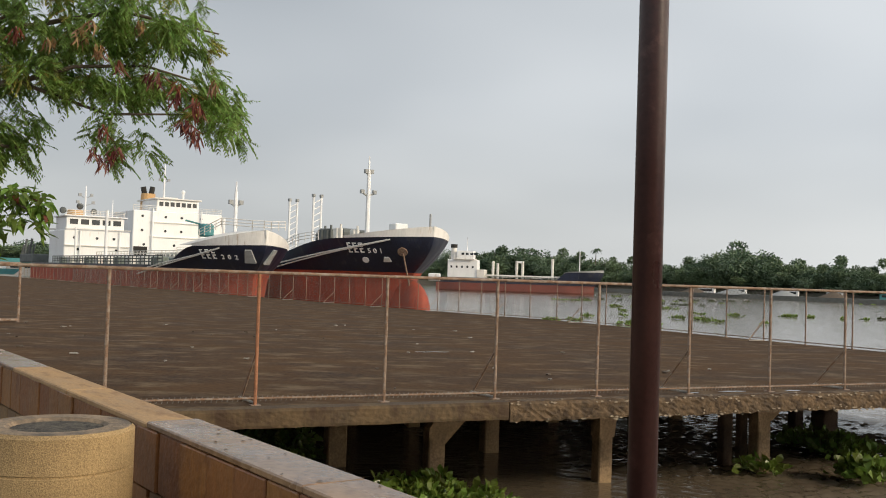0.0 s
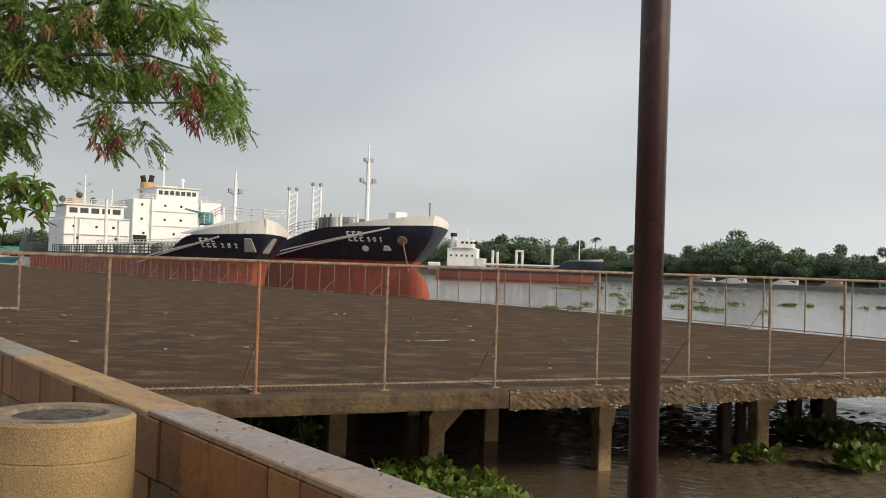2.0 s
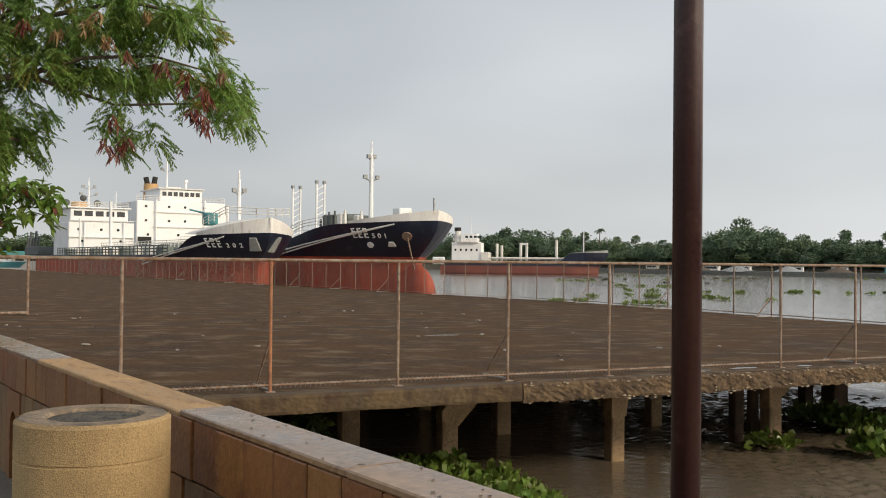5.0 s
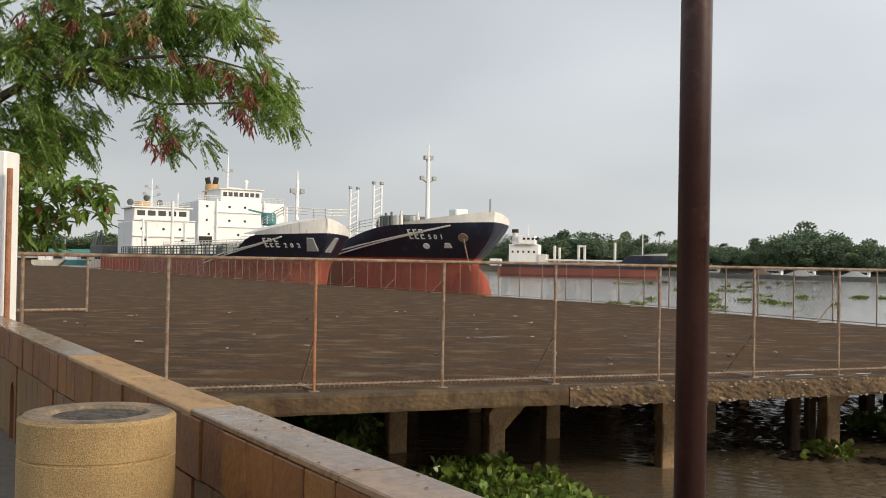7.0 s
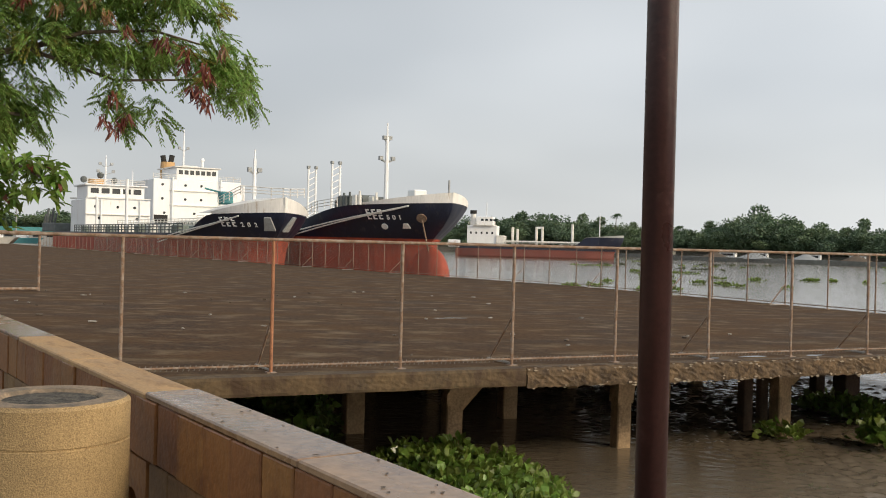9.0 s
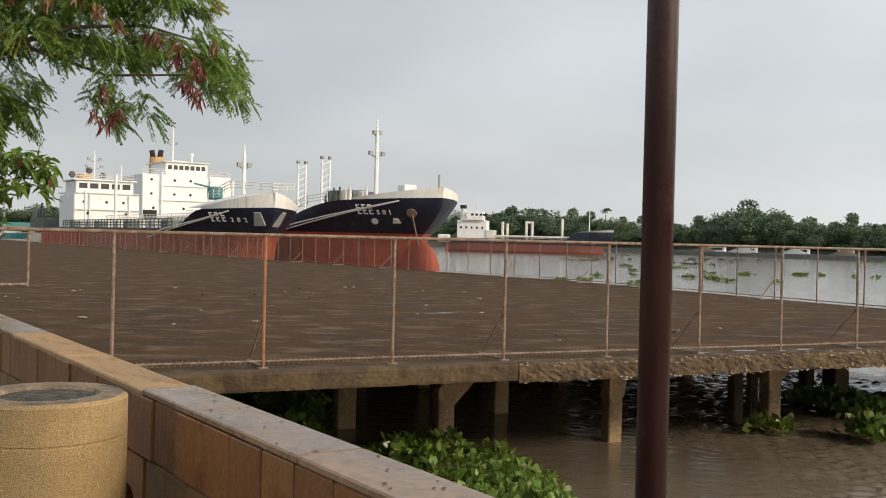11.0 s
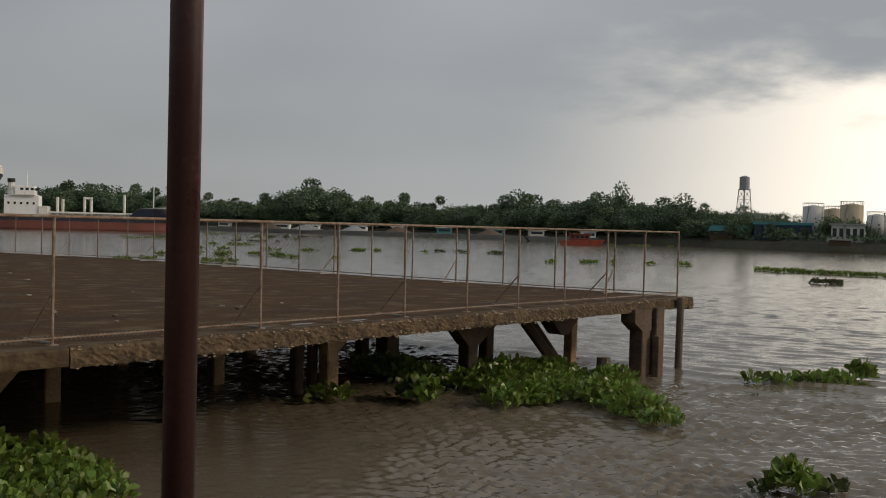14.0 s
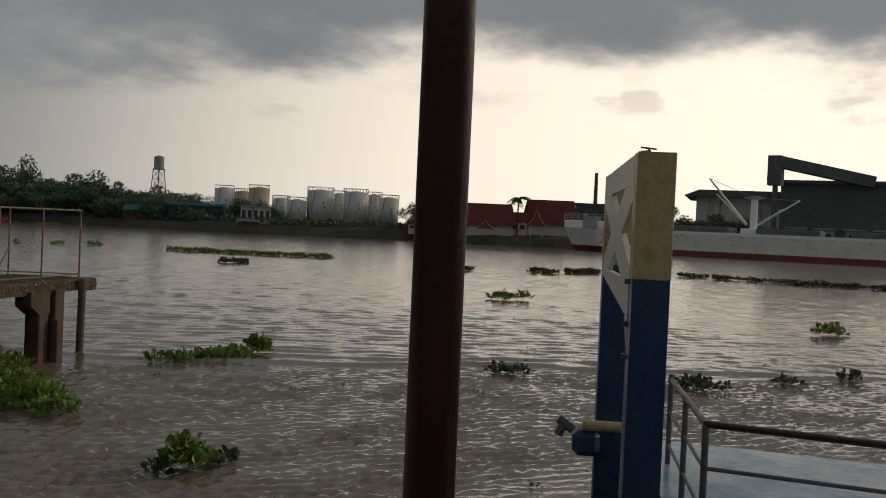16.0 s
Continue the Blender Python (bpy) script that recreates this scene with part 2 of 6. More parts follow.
M_RED = material("red_antifouling", (0.40, 0.072, 0.035), rough=0.7, var=0.25, scale=0.25, grain=2, bump=0.1, dirt=(0.26, 0.06, 0.035), dirt_amount=0.3, dirt_scale=0.4, streak=(1.5, 1.5, 0.4))
M_WHITE = material("white_ship_paint", (0.9, 0.9, 0.9), rough=0.5, var=0.05, scale=0.4, grain=4, bump=0.03, dirt=(0.62, 0.52, 0.42), dirt_amount=0.04, dirt_scale=0.6, streak=(2, 2, 0.25))
M_CREAM = material("cream_bulwark_paint", (0.78, 0.75, 0.70), rough=0.55, var=0.1, scale=0.4, grain=4, bump=0.03, dirt=(0.45, 0.37, 0.28), dirt_amount=0.15, dirt_scale=0.6)
M_BULWARK = material("white_bulwark_paint", (0.84, 0.82, 0.78), rough=0.55, var=0.08, scale=0.4, grain=4, bump=0.03, dirt=(0.5, 0.4, 0.3), dirt_amount=0.05, dirt_scale=0.7, streak=(2, 2, 0.3))
M_BUFF = material("buff_funnel_paint", (0.55, 0.34, 0.15), rough=0.6, var=0.15, bump=0)
M_GLASS = material("dark_window_glass", (0.02, 0.025, 0.03), rough=0.12, var=0.1, bump=0)
M_SHIPDECK = material("green_grey_deck_gear", (0.20, 0.23, 0.20), rough=0.7, var=0.3, scale=0.6, grain=5, bump=0)
M_TEAL = material("teal_paint", (0.08, 0.29, 0.3), rough=0.55, var=0.15, bump=0)
M_GREY = material("grey_paint", (0.33, 0.34, 0.34), rough=0.6, var=0.2, bump=0)
M_SHED = material("dark_corrugated_cladding", (0.115, 0.125, 0.12), rough=0.7, var=0.3, scale=0.1, grain=1.2, bump=0.1)
M_TANK = material("pale_tank_paint", (0.66, 0.64, 0.6), rough=0.6, var=0.15, scale=0.15, grain=2, bump=0.05, dirt=(0.3, 0.27, 0.23), dirt_amount=0.2, dirt_scale=0.25, streak=(2, 2, 0.2))
M_TANK_TAN = material("buff_tank_paint", (0.5, 0.41, 0.29), rough=0.6, var=0.2, scale=0.15, grain=2, bump=0.05, dirt=(0.25, 0.19, 0.13), dirt_amount=0.25, dirt_scale=0.25, streak=(2, 2, 0.2))
M_ROOF = material("red_tile_roof", (0.23, 0.06, 0.045), rough=0.75, var=0.2, scale=0.4, grain=4, bump=0.2)
M_BANK = material("dark_river_bank", (0.075, 0.062, 0.047), rough=0.95, var=0.45, scale=0.15, grain=1.6, bump=0.6, dirt=(0.05, 0.06, 0.03), dirt_amount=0.5, dirt_scale=0.12)
M_BLUE = material("blue_marine_paint", (0.013, 0.047, 0.115), rough=0.42, var=0.25, scale=2, grain=24, bump=0.08, dirt=(0.02, 0.04, 0.075), dirt_amount=0.25, dirt_scale=2.5)
M_YELLOW = material("faded_cream_yellow_paint", (0.47, 0.37, 0.19), rough=0.55, var=0.2, scale=2, grain=24, bump=0.08, dirt=(0.3, 0.22, 0.11), dirt_amount=0.2, dirt_scale=2)
M_PALE = material("pale_cream_panel_paint", (0.62, 0.58, 0.5), rough=0.55, var=0.15, scale=2, grain=20, bump=0.08)
M_PONTOON = material("light_blue_wet_pontoon_deck", (0.2, 0.31, 0.42), rough=0.14, var=0.3, scale=0.8, grain=8, bump=0.05, dirt=(0.4, 0.43, 0.45), dirt_amount=0.35)
M_BARK = material("grey_brown_bark", (0.13, 0.10, 0.075), rough=0.9, var=0.4, scale=4, grain=30, bump=0.6)
M_LEAF = leaf_material("feathery_leaf_green", (0.25, 0.36, 0.095), glow=0.55)
M_LEAF2 = leaf_material("broad_leaf_green", (0.18, 0.27, 0.05), glow=0.45)
M_LEAFY = leaf_material("yellowing_leaf", (0.36, 0.33, 0.08), glow=0.45)
M_POD = leaf_material("red_brown_pod", (0.17, 0.045, 0.03), glow=0.25)
M_POD_DRY = leaf_material("dry_tan_pod", (0.27, 0.15, 0.07), glow=0.25)
M_WEED = leaf_material("water_hyacinth_leaf", (0.165, 0.235, 0.045), glow=0.35, rough=0.35)
M_WEED_DARK = leaf_material("drifting_weed_leaf", (0.07, 0.085, 0.03), glow=0.15)
M_FAR = leaf_material("far_wood_leaves", (0.10, 0.155, 0.085), glow=0.12, island=0.22)
M_FAR2 = leaf_material("far_light_leaves", (0.13, 0.185, 0.09), glow=0.12, island=0.22)
M_RAIL = material("dull_dark_rail_paint", (0.12, 0.115, 0.11), rough=0.5, var=0.25, bump=0.05)
M_RED_DULL = material("dull_red_boot_topping", (0.2, 0.055, 0.04), rough=0.75, var=0.3, scale=0.2, grain=2, bump=0.05)
M_PUDDLE = material("rain_puddle", (0.05, 0.04, 0.03), rough=0.06, var=0.1, bump=0)
M_PAPER = material("pale_litter", (0.34, 0.31, 0.27), rough=0.8, bump=0)


# ---- mesh helpers ----
def part(name, bm, mat, parent=None, label="", smooth=False):
    me = bpy.data.meshes.new(name)
    bmesh.ops.recalc_face_normals(bm, faces=bm.faces)
    bm.to_mesh(me); bm.free(); me.materials.append(mat)
    if smooth:
        for p in me.polygons: p.use_smooth = True
    ob = new(name, me)
    if parent: ob.parent = parent
    if label: ob["label"] = label
    return ob


def thing(name, m, label, category, group="", kind=""):
    ob = new(name); ob.matrix_basis = m
    return tagged(ob, label, category, group, kind)


def box(bm, x0, y0, z0, x1, y1, z1, bevel=0.0, m=None):
    r = bmesh.ops.create_cube(bm, size=1.0)
    bmesh.ops.scale(bm, vec=(x1 - x0, y1 - y0, z1 - z0), verts=r["verts"])
    bmesh.ops.translate(bm, vec=((x0 + x1) / 2, (y0 + y1) / 2, (z0 + z1) / 2), verts=r["verts"])
    vs = r["verts"]
    if bevel:
        ed = list({e for v in vs for e in v.link_edges})
        o = bmesh.ops.bevel(bm, geom=ed, offset=bevel, segments=1, affect="EDGES")
        vs = list({v for f in o["faces"] for v in f.verts})
    if m is not None: bmesh.ops.transform(bm, matrix=m, verts=vs)
    return vs


def rod(bm, a, b, r, seg=8, r2=None):
    a, b = Vector(a), Vector(b); d = b - a
    q = d.to_track_quat("Z", "Y").to_matrix().to_4x4()
    o = bmesh.ops.create_cone(bm, cap_ends=True, segments=seg, radius1=r, radius2=r if r2 is None else r2, depth=d.length)
    bmesh.ops.transform(bm, matrix=Matrix.Translation((a + b) / 2) @ q, verts=o["verts"])
    return o["verts"]


def prism(bm, outline, z0, z1):
    """An upright prism over a plan outline."""
    lo = [bm.verts.new((x, y, z0)) for x, y in outline]; hi = [bm.verts.new((x, y, z1)) for x, y in outline]
    bm.faces.new(lo); bm.faces.new(hi); n = len(lo)
    for i in range(n): bm.faces.new((lo[i], lo[(i + 1) % n], hi[(i + 1) % n], hi[i]))


def extrude_y(bm, outline, y0, y1):
    """A profile in x and z, drawn out along y."""
    lo = [bm.verts.new((x, y0, z)) for x, z in outline]; hi = [bm.verts.new((x, y1, z)) for x, z in outline]
    bm.faces.new(lo); bm.faces.new(hi); n = len(lo)
    for i in range(n): bm.faces.new((lo[i], lo[(i + 1) % n], hi[(i + 1) % n], hi[i]))


def raw(name, verts, faces, mat, parent=None, smooth=False):
    me = bpy.data.meshes.new(name); me.from_pydata(verts, [], faces); me.materials.append(mat)
    if smooth:
        for p in me.polygons: p.use_smooth = True
    ob = new(name, me)
    if parent: ob.parent = parent
    return ob


B = bmesh.new
RNG = random.Random(7)


# ---- water and ground ----
WATER = -2.06
RIVER = Vector((-0.545, 0.839, 0))   # along the wharf, away
ACROSS = Vector((0.839, 0.545, 0))   # towards the river

bm = B(); bmesh.ops.create_grid(bm, x_segments=1, y_segments=1, size=4500)
ground = tagged(part("ground", bm, M_GROUND), "brown muddy river bed and low land", "ground", kind="structure"); ground.location.z = -5
bm = B(); bmesh.ops.create_grid(bm, x_segments=1, y_segments=1, size=4400)
water = tagged(part("water", bm, M_WATER), "brown rippled river water under a grey sky", "water", kind="structure"); water.location.z = WATER - 0.1

def river_waves():
    """The nearer river as a fan of fine cells: calm by the quay, a broken tide rip, low swell beyond."""
    rs = [2.6]
    while rs[-1] < 170: rs.append(rs[-1] * (1.01 if rs[-1] < 5 else 1.0042 if rs[-1] < 45 else 1.0065))
    rs = np.array(rs); az = np.radians(np.arange(-42, 96.01, 0.26))
    R, A = np.meshgrid(rs, az, indexing="ij"); X, Y = R * np.sin(A), R * np.cos(A)
    rng = np.random.RandomState(4)
    c, s = X * 0.8125 + Y * 0.583, -X * 0.583 + Y * 0.8125
    def waves(n, lo, hi, mean, spread, steep, sharp):
        h = np.zeros_like(X)
        for _ in range(n):
            lam = lo * (hi / lo) ** rng.rand(); th = mean + spread * rng.randn(); k = 2 * math.pi / lam
            ph = k * (c * math.cos(th) + s * math.sin(th)) + 6.28 * rng.rand() + 0.9 * np.sin(0.31 * k * (s * math.cos(th) - c * math.sin(th)) + 6.28 * rng.rand())
            w = np.sin(ph); w = w if not sharp else 1 - 2 * np.abs(w) ** 1.2
            h += lam * steep * w * rng.rand()
        return h / math.sqrt(n)
    edge = 3.0 * np.sin(s * 0.11 + 1) + 1.6 * np.sin(s * 0.37) + 0.8 * np.sin(s * 0.9 + c * 0.5)
    def step(v, lo, hi):
        q = np.clip((v - lo) / (hi - lo), 0, 1); return q * q * (3 - 2 * q)
    rip = step(c + edge, 13.5, 19) * (1 - step(c + 0.35 * edge, 27.0, 29.5))
    clump = 0.45 + 0.55 * step(np.sin(c * 0.8 + 2 * np.sin(s * 0.45)) * np.sin(s * 0.6 + 1.5 * np.sin(c * 0.7)), -0.6, 0.7)
    far = step(c, 26.5, 29)
    fade = 1 - 0.55 * step(R, 60, 165)
    z = waves(18, 0.3, 0.95, 0.2, 0.9, 0.135, True) * rip * clump + waves(14, 0.45, 1.25, 0.1, 0.35, 0.03, False) * far * fade + waves(8, 0.5, 1.3, 0.2, 0.6, 0.014, False) * (0.2 + 0.6 * far)
    z += 0.075 * np.exp(-((c + 0.25 * edge - 28.6) / 0.35) ** 2) + 0.05 * np.exp(-((c + 0.25 * edge - 29.8) / 0.35) ** 2)
    z *= 1 - step(R, 150, 170)
    v = np.stack([X, Y, z], -1).reshape(-1, 3); n, m2 = X.shape
    i = np.arange(n * m2).reshape(n, m2); q = np.stack([i[:-1, :-1], i[:-1, 1:], i[1:, 1:], i[1:, :-1]], -1).reshape(-1, 4)
    me = bpy.data.meshes.new("river_surface"); me.vertices.add(len(v)); me.vertices.foreach_set("co", v.ravel())
    me.loops.add(q.size); me.loops.foreach_set("vertex_index", q.ravel().astype(np.int32))
    me.polygons.add(len(q)); me.polygons.foreach_set("loop_start", np.arange(0, q.size, 4, dtype=np.int32)); me.polygons.foreach_set("use_smooth", np.ones(len(q), dtype=bool))
    me.update(calc_edges=True); me.validate(); me.materials.append(M_WATER)
    ob = new("river_surface", me); ob.location.z = WATER
    tagged(ob, "brown river water broken by small tide-rip waves", "water", kind="structure")
river_waves()

# ---- promenade with its parapet ----
WALL_N = Vector((0.8125, 0.583, 0)); WALL_D = Vector((-0.583, 0.8125, 0))
def wall_point(s, n, z=0.0):
    p = WALL_D * s + WALL_N * n
    return (p.x, p.y, z)
WALL_M = Matrix(((WALL_D.x, WALL_N.x, 0, 0), (WALL_D.y, WALL_N.y, 0, 0), (0, 0, 1, 0), (0, 0, 0, 1)))
bm = B(); box(bm, -14, -9, -2.6, 17, 2.25, 0.3); bmesh.ops.transform(bm, matrix=WALL_M, verts=bm.verts)
tagged(part("pavement", bm, M_PAVE), "concrete promenade floor behind a stone parapet", "pavement", kind="structure")

WT = 1.24
wall = thing("parapet_wall", WALL_M, "orange-brown stone-faced parapet wall with a wet coping", "wall", kind="structure")
bm = B()
box(bm, -9, 1.48, WT - 0.29, 11.4, 1.66, WT - 0.03); box(bm, -9, 1.57, 0.3, 11.4, 1.66, WT - 0.291)
part("wall_core", bm, M_JOINT, wall)
for i, (a, b) in enumerate(((-9, -5), (-5, -1.0), (-1.0, 1.3), (1.3, 2.75), (2.75, 4.21), (4.215, 5.5), (5.503, 6.8), (6.803, 9.2), (9.205, 11.4))):
    bm = B(); dz = 0.0 if i < 5 else -0.008
    box(bm, a + 0.002, 1.455, WT - 0.028 + dz, b - 0.002, 1.69, WT + dz, 0.006)
    part("coping_stone", bm, M_CAP_DRY if 5 <= i <= 6 else M_CAP, wall)
# upper facing course of brown stones, lower course of paler ones
RNG.seed(3); s = -3.0
while s < 11.3:
    w = RNG.uniform(0.2, 0.29)
    bm = B(); d = RNG.uniform(0.0, 0.012)
    box(bm, s + 0.003, 1.464 - d, WT - 0.285, s + w - 0.003, 1.48, WT - 0.031, 0.005)
    part("facing_stone", bm, M_WALL, wall)
    s += w
NICHES = (-1.3, 0.15, 1.6, 3.0, 4.38, 5.95, 7.52, 9.1)
s = -3.0
while s < 11.3:
    w = RNG.uniform(0.2, 0.34); e = s + w
    nxt = [c for c in NICHES if c + 0.2 > s + 0.01]
    if nxt and e > nxt[0] - 0.2:
        e = nxt[0] - 0.2
        if e - s < 0.04: s = nxt[0] + 0.2; continue
    bm = B(); box(bm, s + 0.004, 1.468, 0.3, e - 0.004, 1.57, WT - 0.295, 0.006)
    part("facing_stone", bm, M_WALL_LOW, wall)
    s = e if not (nxt and abs(e - nxt[0] + 0.2) < 1e-6) else nxt[0] + 0.2
for c in NICHES:
    # brown arched frame round a niche, its shade painted as a near-black plate
    inner = [(-0.1, 0.3), (-0.1, 0.62)] + [(-0.1 * math.cos(q * math.pi / 8), 0.68 + 0.12 * math.sin(q * math.pi / 8)) for q in range(9)] + [(0.1, 0.62), (0.1, 0.3)]
    outer = [(-0.195, 0.3), (-0.195, 0.62)] + [(max(-0.195, min(0.195, -0.32 * math.cos(q * math.pi / 8))), WT - 0.295 if 1 < q < 7 else 0.78) for q in range(9)] + [(0.195, 0.62), (0.195, 0.3)]
    v, f = [], []
    for (x, z), (x2, z2) in zip(inner, outer):
        v += [(c + x, 1.459, z), (c + x2, 1.459, z2), (c + x, 1.568, z), (c + x2, 1.568, z2)]
    for i in range(len(inner) - 1):
        k = 4 * i; f += [(k, k + 1, k + 5, k + 4), (k, k + 4, k + 6, k + 2), (k + 1, k + 3, k + 7, k + 5)]
    raw("niche_frame", v, f, M_WALL, wall)
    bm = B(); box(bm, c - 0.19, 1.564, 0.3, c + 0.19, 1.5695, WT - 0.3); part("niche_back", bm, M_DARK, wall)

# ---- painted posts along the promenade ----
def roof_post(p):
    t = thing("steel_post", pose(p[0], p[1], 0.3), "dark maroon painted round steel post", "post", "posts along the promenade")
    bm = B(); rod(bm, (0, 0, 0), (0, 0, 5.2), 0.0405, 28); part("shaft", bm, M_POLE, t, smooth=False)
    for p2 in t.children[0].data.polygons: p2.use_smooth = abs(p2.normal.z) < 0.5
    bm = B(); box(bm, -0.1, -0.1, 0, 0.1, 0.1, 0.015, 0.003); part("base_plate", bm, M_POLE, t)
    return t
roof_post((0.563, 2.689))
roof_post((1.725, 0.939))

# ---- concrete litter bin ----
def litter_bin():
    t = thing("litter_bin", pose(-1.475, 3.79, 0.3), "round tan washed-gravel concrete litter bin with an open top", "litter bin")
    R, H, seg = 0.29, 0.992, 48
    prof = [(R, 0), (R, 0.42), (R - 0.004, 0.424), (R - 0.004, 0.43), (R, 0.434), (R, 0.835), (R - 0.004, 0.838), (R - 0.004, 0.844), (R, 0.847), (R, H - 0.014), (R - 0.012, H)]
    v, f = [], []
    for i in range(seg):
        a = 2 * math.pi * i / seg
        for r, z in prof: v.append((r * math.cos(a), r * math.sin(a), z))
    n = len(prof)
    for i in range(seg):
        j = (i + 1) % seg
        for k in range(n - 1): f.append((i * n + k, j * n + k, j * n + k + 1, i * n + k + 1))
    raw("body", v, f, M_BIN, t)
    prof = [(R - 0.0125, H - 0.004), (R - 0.02, H + 0.001), (0.188, H), (0.176, H - 0.014), (0.17, 0.3), (0, 0.3)]; n = len(prof); v, f = [], []
    for i in range(seg):
        a = 2 * math.pi * i / seg; wob = 1 + 0.012 * math.sin(3 * a) + 0.01 * math.sin(7 * a + 1)
        for k, (r, z) in enumerate(prof): r *= wob if 1 < k < 5 else 1; v.append((r * math.cos(a), r * math.sin(a), z))
    for i in range(seg):
        j = (i + 1) % seg
        for k in range(n - 1): f.append((i * n + k, j * n + k, j * n + k + 1, i * n + k + 1))
    raw("rim", v, f, M_RIM, t)
    bm = B(); bmesh.ops.create_cone(bm, cap_ends=True, segments=32, radius1=0.168, radius2=0.168, depth=0.1)
    bmesh.ops.translate(bm, vec=(0, 0, H - 0.062), verts=bm.verts)
    part("inner_tray", bm, M_ASH, t, "dark sand and ash in the opening")
    return t
litter_bin()

# ---- wharf deck ----
P1 = Vector((-2.63, 14.0, 0)); STEP = Vector((1.757, 0.8225, 0))
CORNER = Vector((18.4, 23.5, 0))
FRONT = [P1 + STEP * k for k in range(-6, 9)]
for k, q in ((-1, -0.06), (1, 0.02), (5, -0.035), (6, -0.055)): FRONT[k + 6] = FRONT[k + 6] + STEP * q
P9 = FRONT[-1]
FRONT += [P9 + (CORNER - P9) * (k / 4) for k in (1, 2, 3, 4)]
SIDE = [CORNER, Vector((15.9, 26.9, 0)), Vector((12.3, 34.0, 0)), Vector((6.0, 47.0, 0)), Vector((-0.9, 56.2, 0)), Vector((-12.5, 72.0, 0)), Vector((-34.7, 104.0, 0)), Vector((-66, 149, 0)), Vector((-110, 212, 0))]
FN = Vector((0.424, -0.9057, 0))   # out of the front edge
outline = [tuple((p + FN * 0.38)[:2]) for p in FRONT[:-1]] + [tuple((CORNER + FN * 0.38 + ACROSS * 0.3)[:2])] + [tuple((p + ACROSS * 0.3)[:2]) for p in SIDE[1:]]
outline += [(-170, 180), (-60, 20), (-16, 5)]
bm = B(); prism(bm, outline, -0.22, 0.0)
deck = tagged(part("wharf_deck", bm, M_DECK), "wide dark wet concrete wharf deck", "wharf", kind="structure")

# edge beam in rough cast lengths
def edge_beam(a, b, depth, seed, broken, mat=M_BEAM):
    d = b - a; L = d.length; n = max(3, int(L / 0.07)); r = random.Random(seed)
    v, f = [], []
    out = Vector((d.y, -d.x, 0)).normalized()
    for i in range(n + 1):
        p = a + d * (i / n)
        e = broken
        prof = [(-0.3, 0.004), (r.uniform(-e, 0), 0.004 + r.uniform(-e * 0.5, 0))] + [(0.03 + r.uniform(-e, e * 0.4), -depth * q) for q in (0.14, 0.28, 0.42, 0.56, 0.7, 0.85)] + [(0.02 + r.uniform(-e, 0), -depth + r.uniform(-e * 0.6, e * 0.8)), (-0.3, -depth)]
        for o, z in prof: v.append(tuple(p + out * o + Vector((0, 0, z))))
    for i in range(n):
        for k in range(10):
            q = (k + 1) % 10
            f.append((i * 10 + k, i * 10 + q, (i + 1) * 10 + q, (i + 1) * 10 + k))
    f.append(tuple(range(10))); f.append(tuple(n * 10 + k for k in range(10)))
    ob = raw("edge_beam", v, f, mat, deck)
    if broken > 0.015 and seed < 4:   # pale chips along the broken arrises
        cv, cf = [], []
        for _ in range(int(L * 17)):
            p = a + d * r.random() + out * (0.018 + r.uniform(0, 0.02)) + Vector((0, 0, r.choice((-0.02, -depth + 0.02)) + r.gauss(0, 0.025))); q = r.uniform(0.012, 0.045); k = len(cv); e = d.normalized()
            for su, sz in ((-1, 0), (0, -0.45), (1, 0), (0, 0.45)): cv.append(tuple(p + e * (su * q * r.uniform(0.6, 1.4)) + Vector((0, 0, sz * q)) + out * 0.012))
            cv.append(tuple(p - out * 0.05)); cf += [(k, k + 1, k + 2, k + 3), (k, k + 4, k + 1), (k + 1, k + 4, k + 2), (k + 2, k + 4, k + 3), (k + 3, k + 4, k)]
        raw("broken_chips", cv, cf, M_CHIP, ob)
    return ob
off = FN * 0.40
JOINT = P1 + STEP * 2.02
edge_beam(P1 - STEP * 7 + off, JOINT + off, 0.27, 1, 0.007, M_BEAM_SMOOTH)
edge_beam(JOINT + off + STEP * 0.012, P9 + STEP * -1.2 + off, 0.31, 2, 0.022)
edge_beam(P9 - STEP * 1.2 + off, CORNER + FN * 0.4 + ACROSS * 0.3, 0.3, 3, 0.02)
edge_beam(CORNER + FN * 0.4 + ACROSS * 0.32, SIDE[2] + ACROSS * 0.32, 0.34, 4, 0.02)
for i in range(2, len(SIDE) - 1):
    edge_beam(SIDE[i] + ACROSS * 0.32, SIDE[i + 1] + ACROSS * 0.32, 0.4, 5 + i, 0.03)

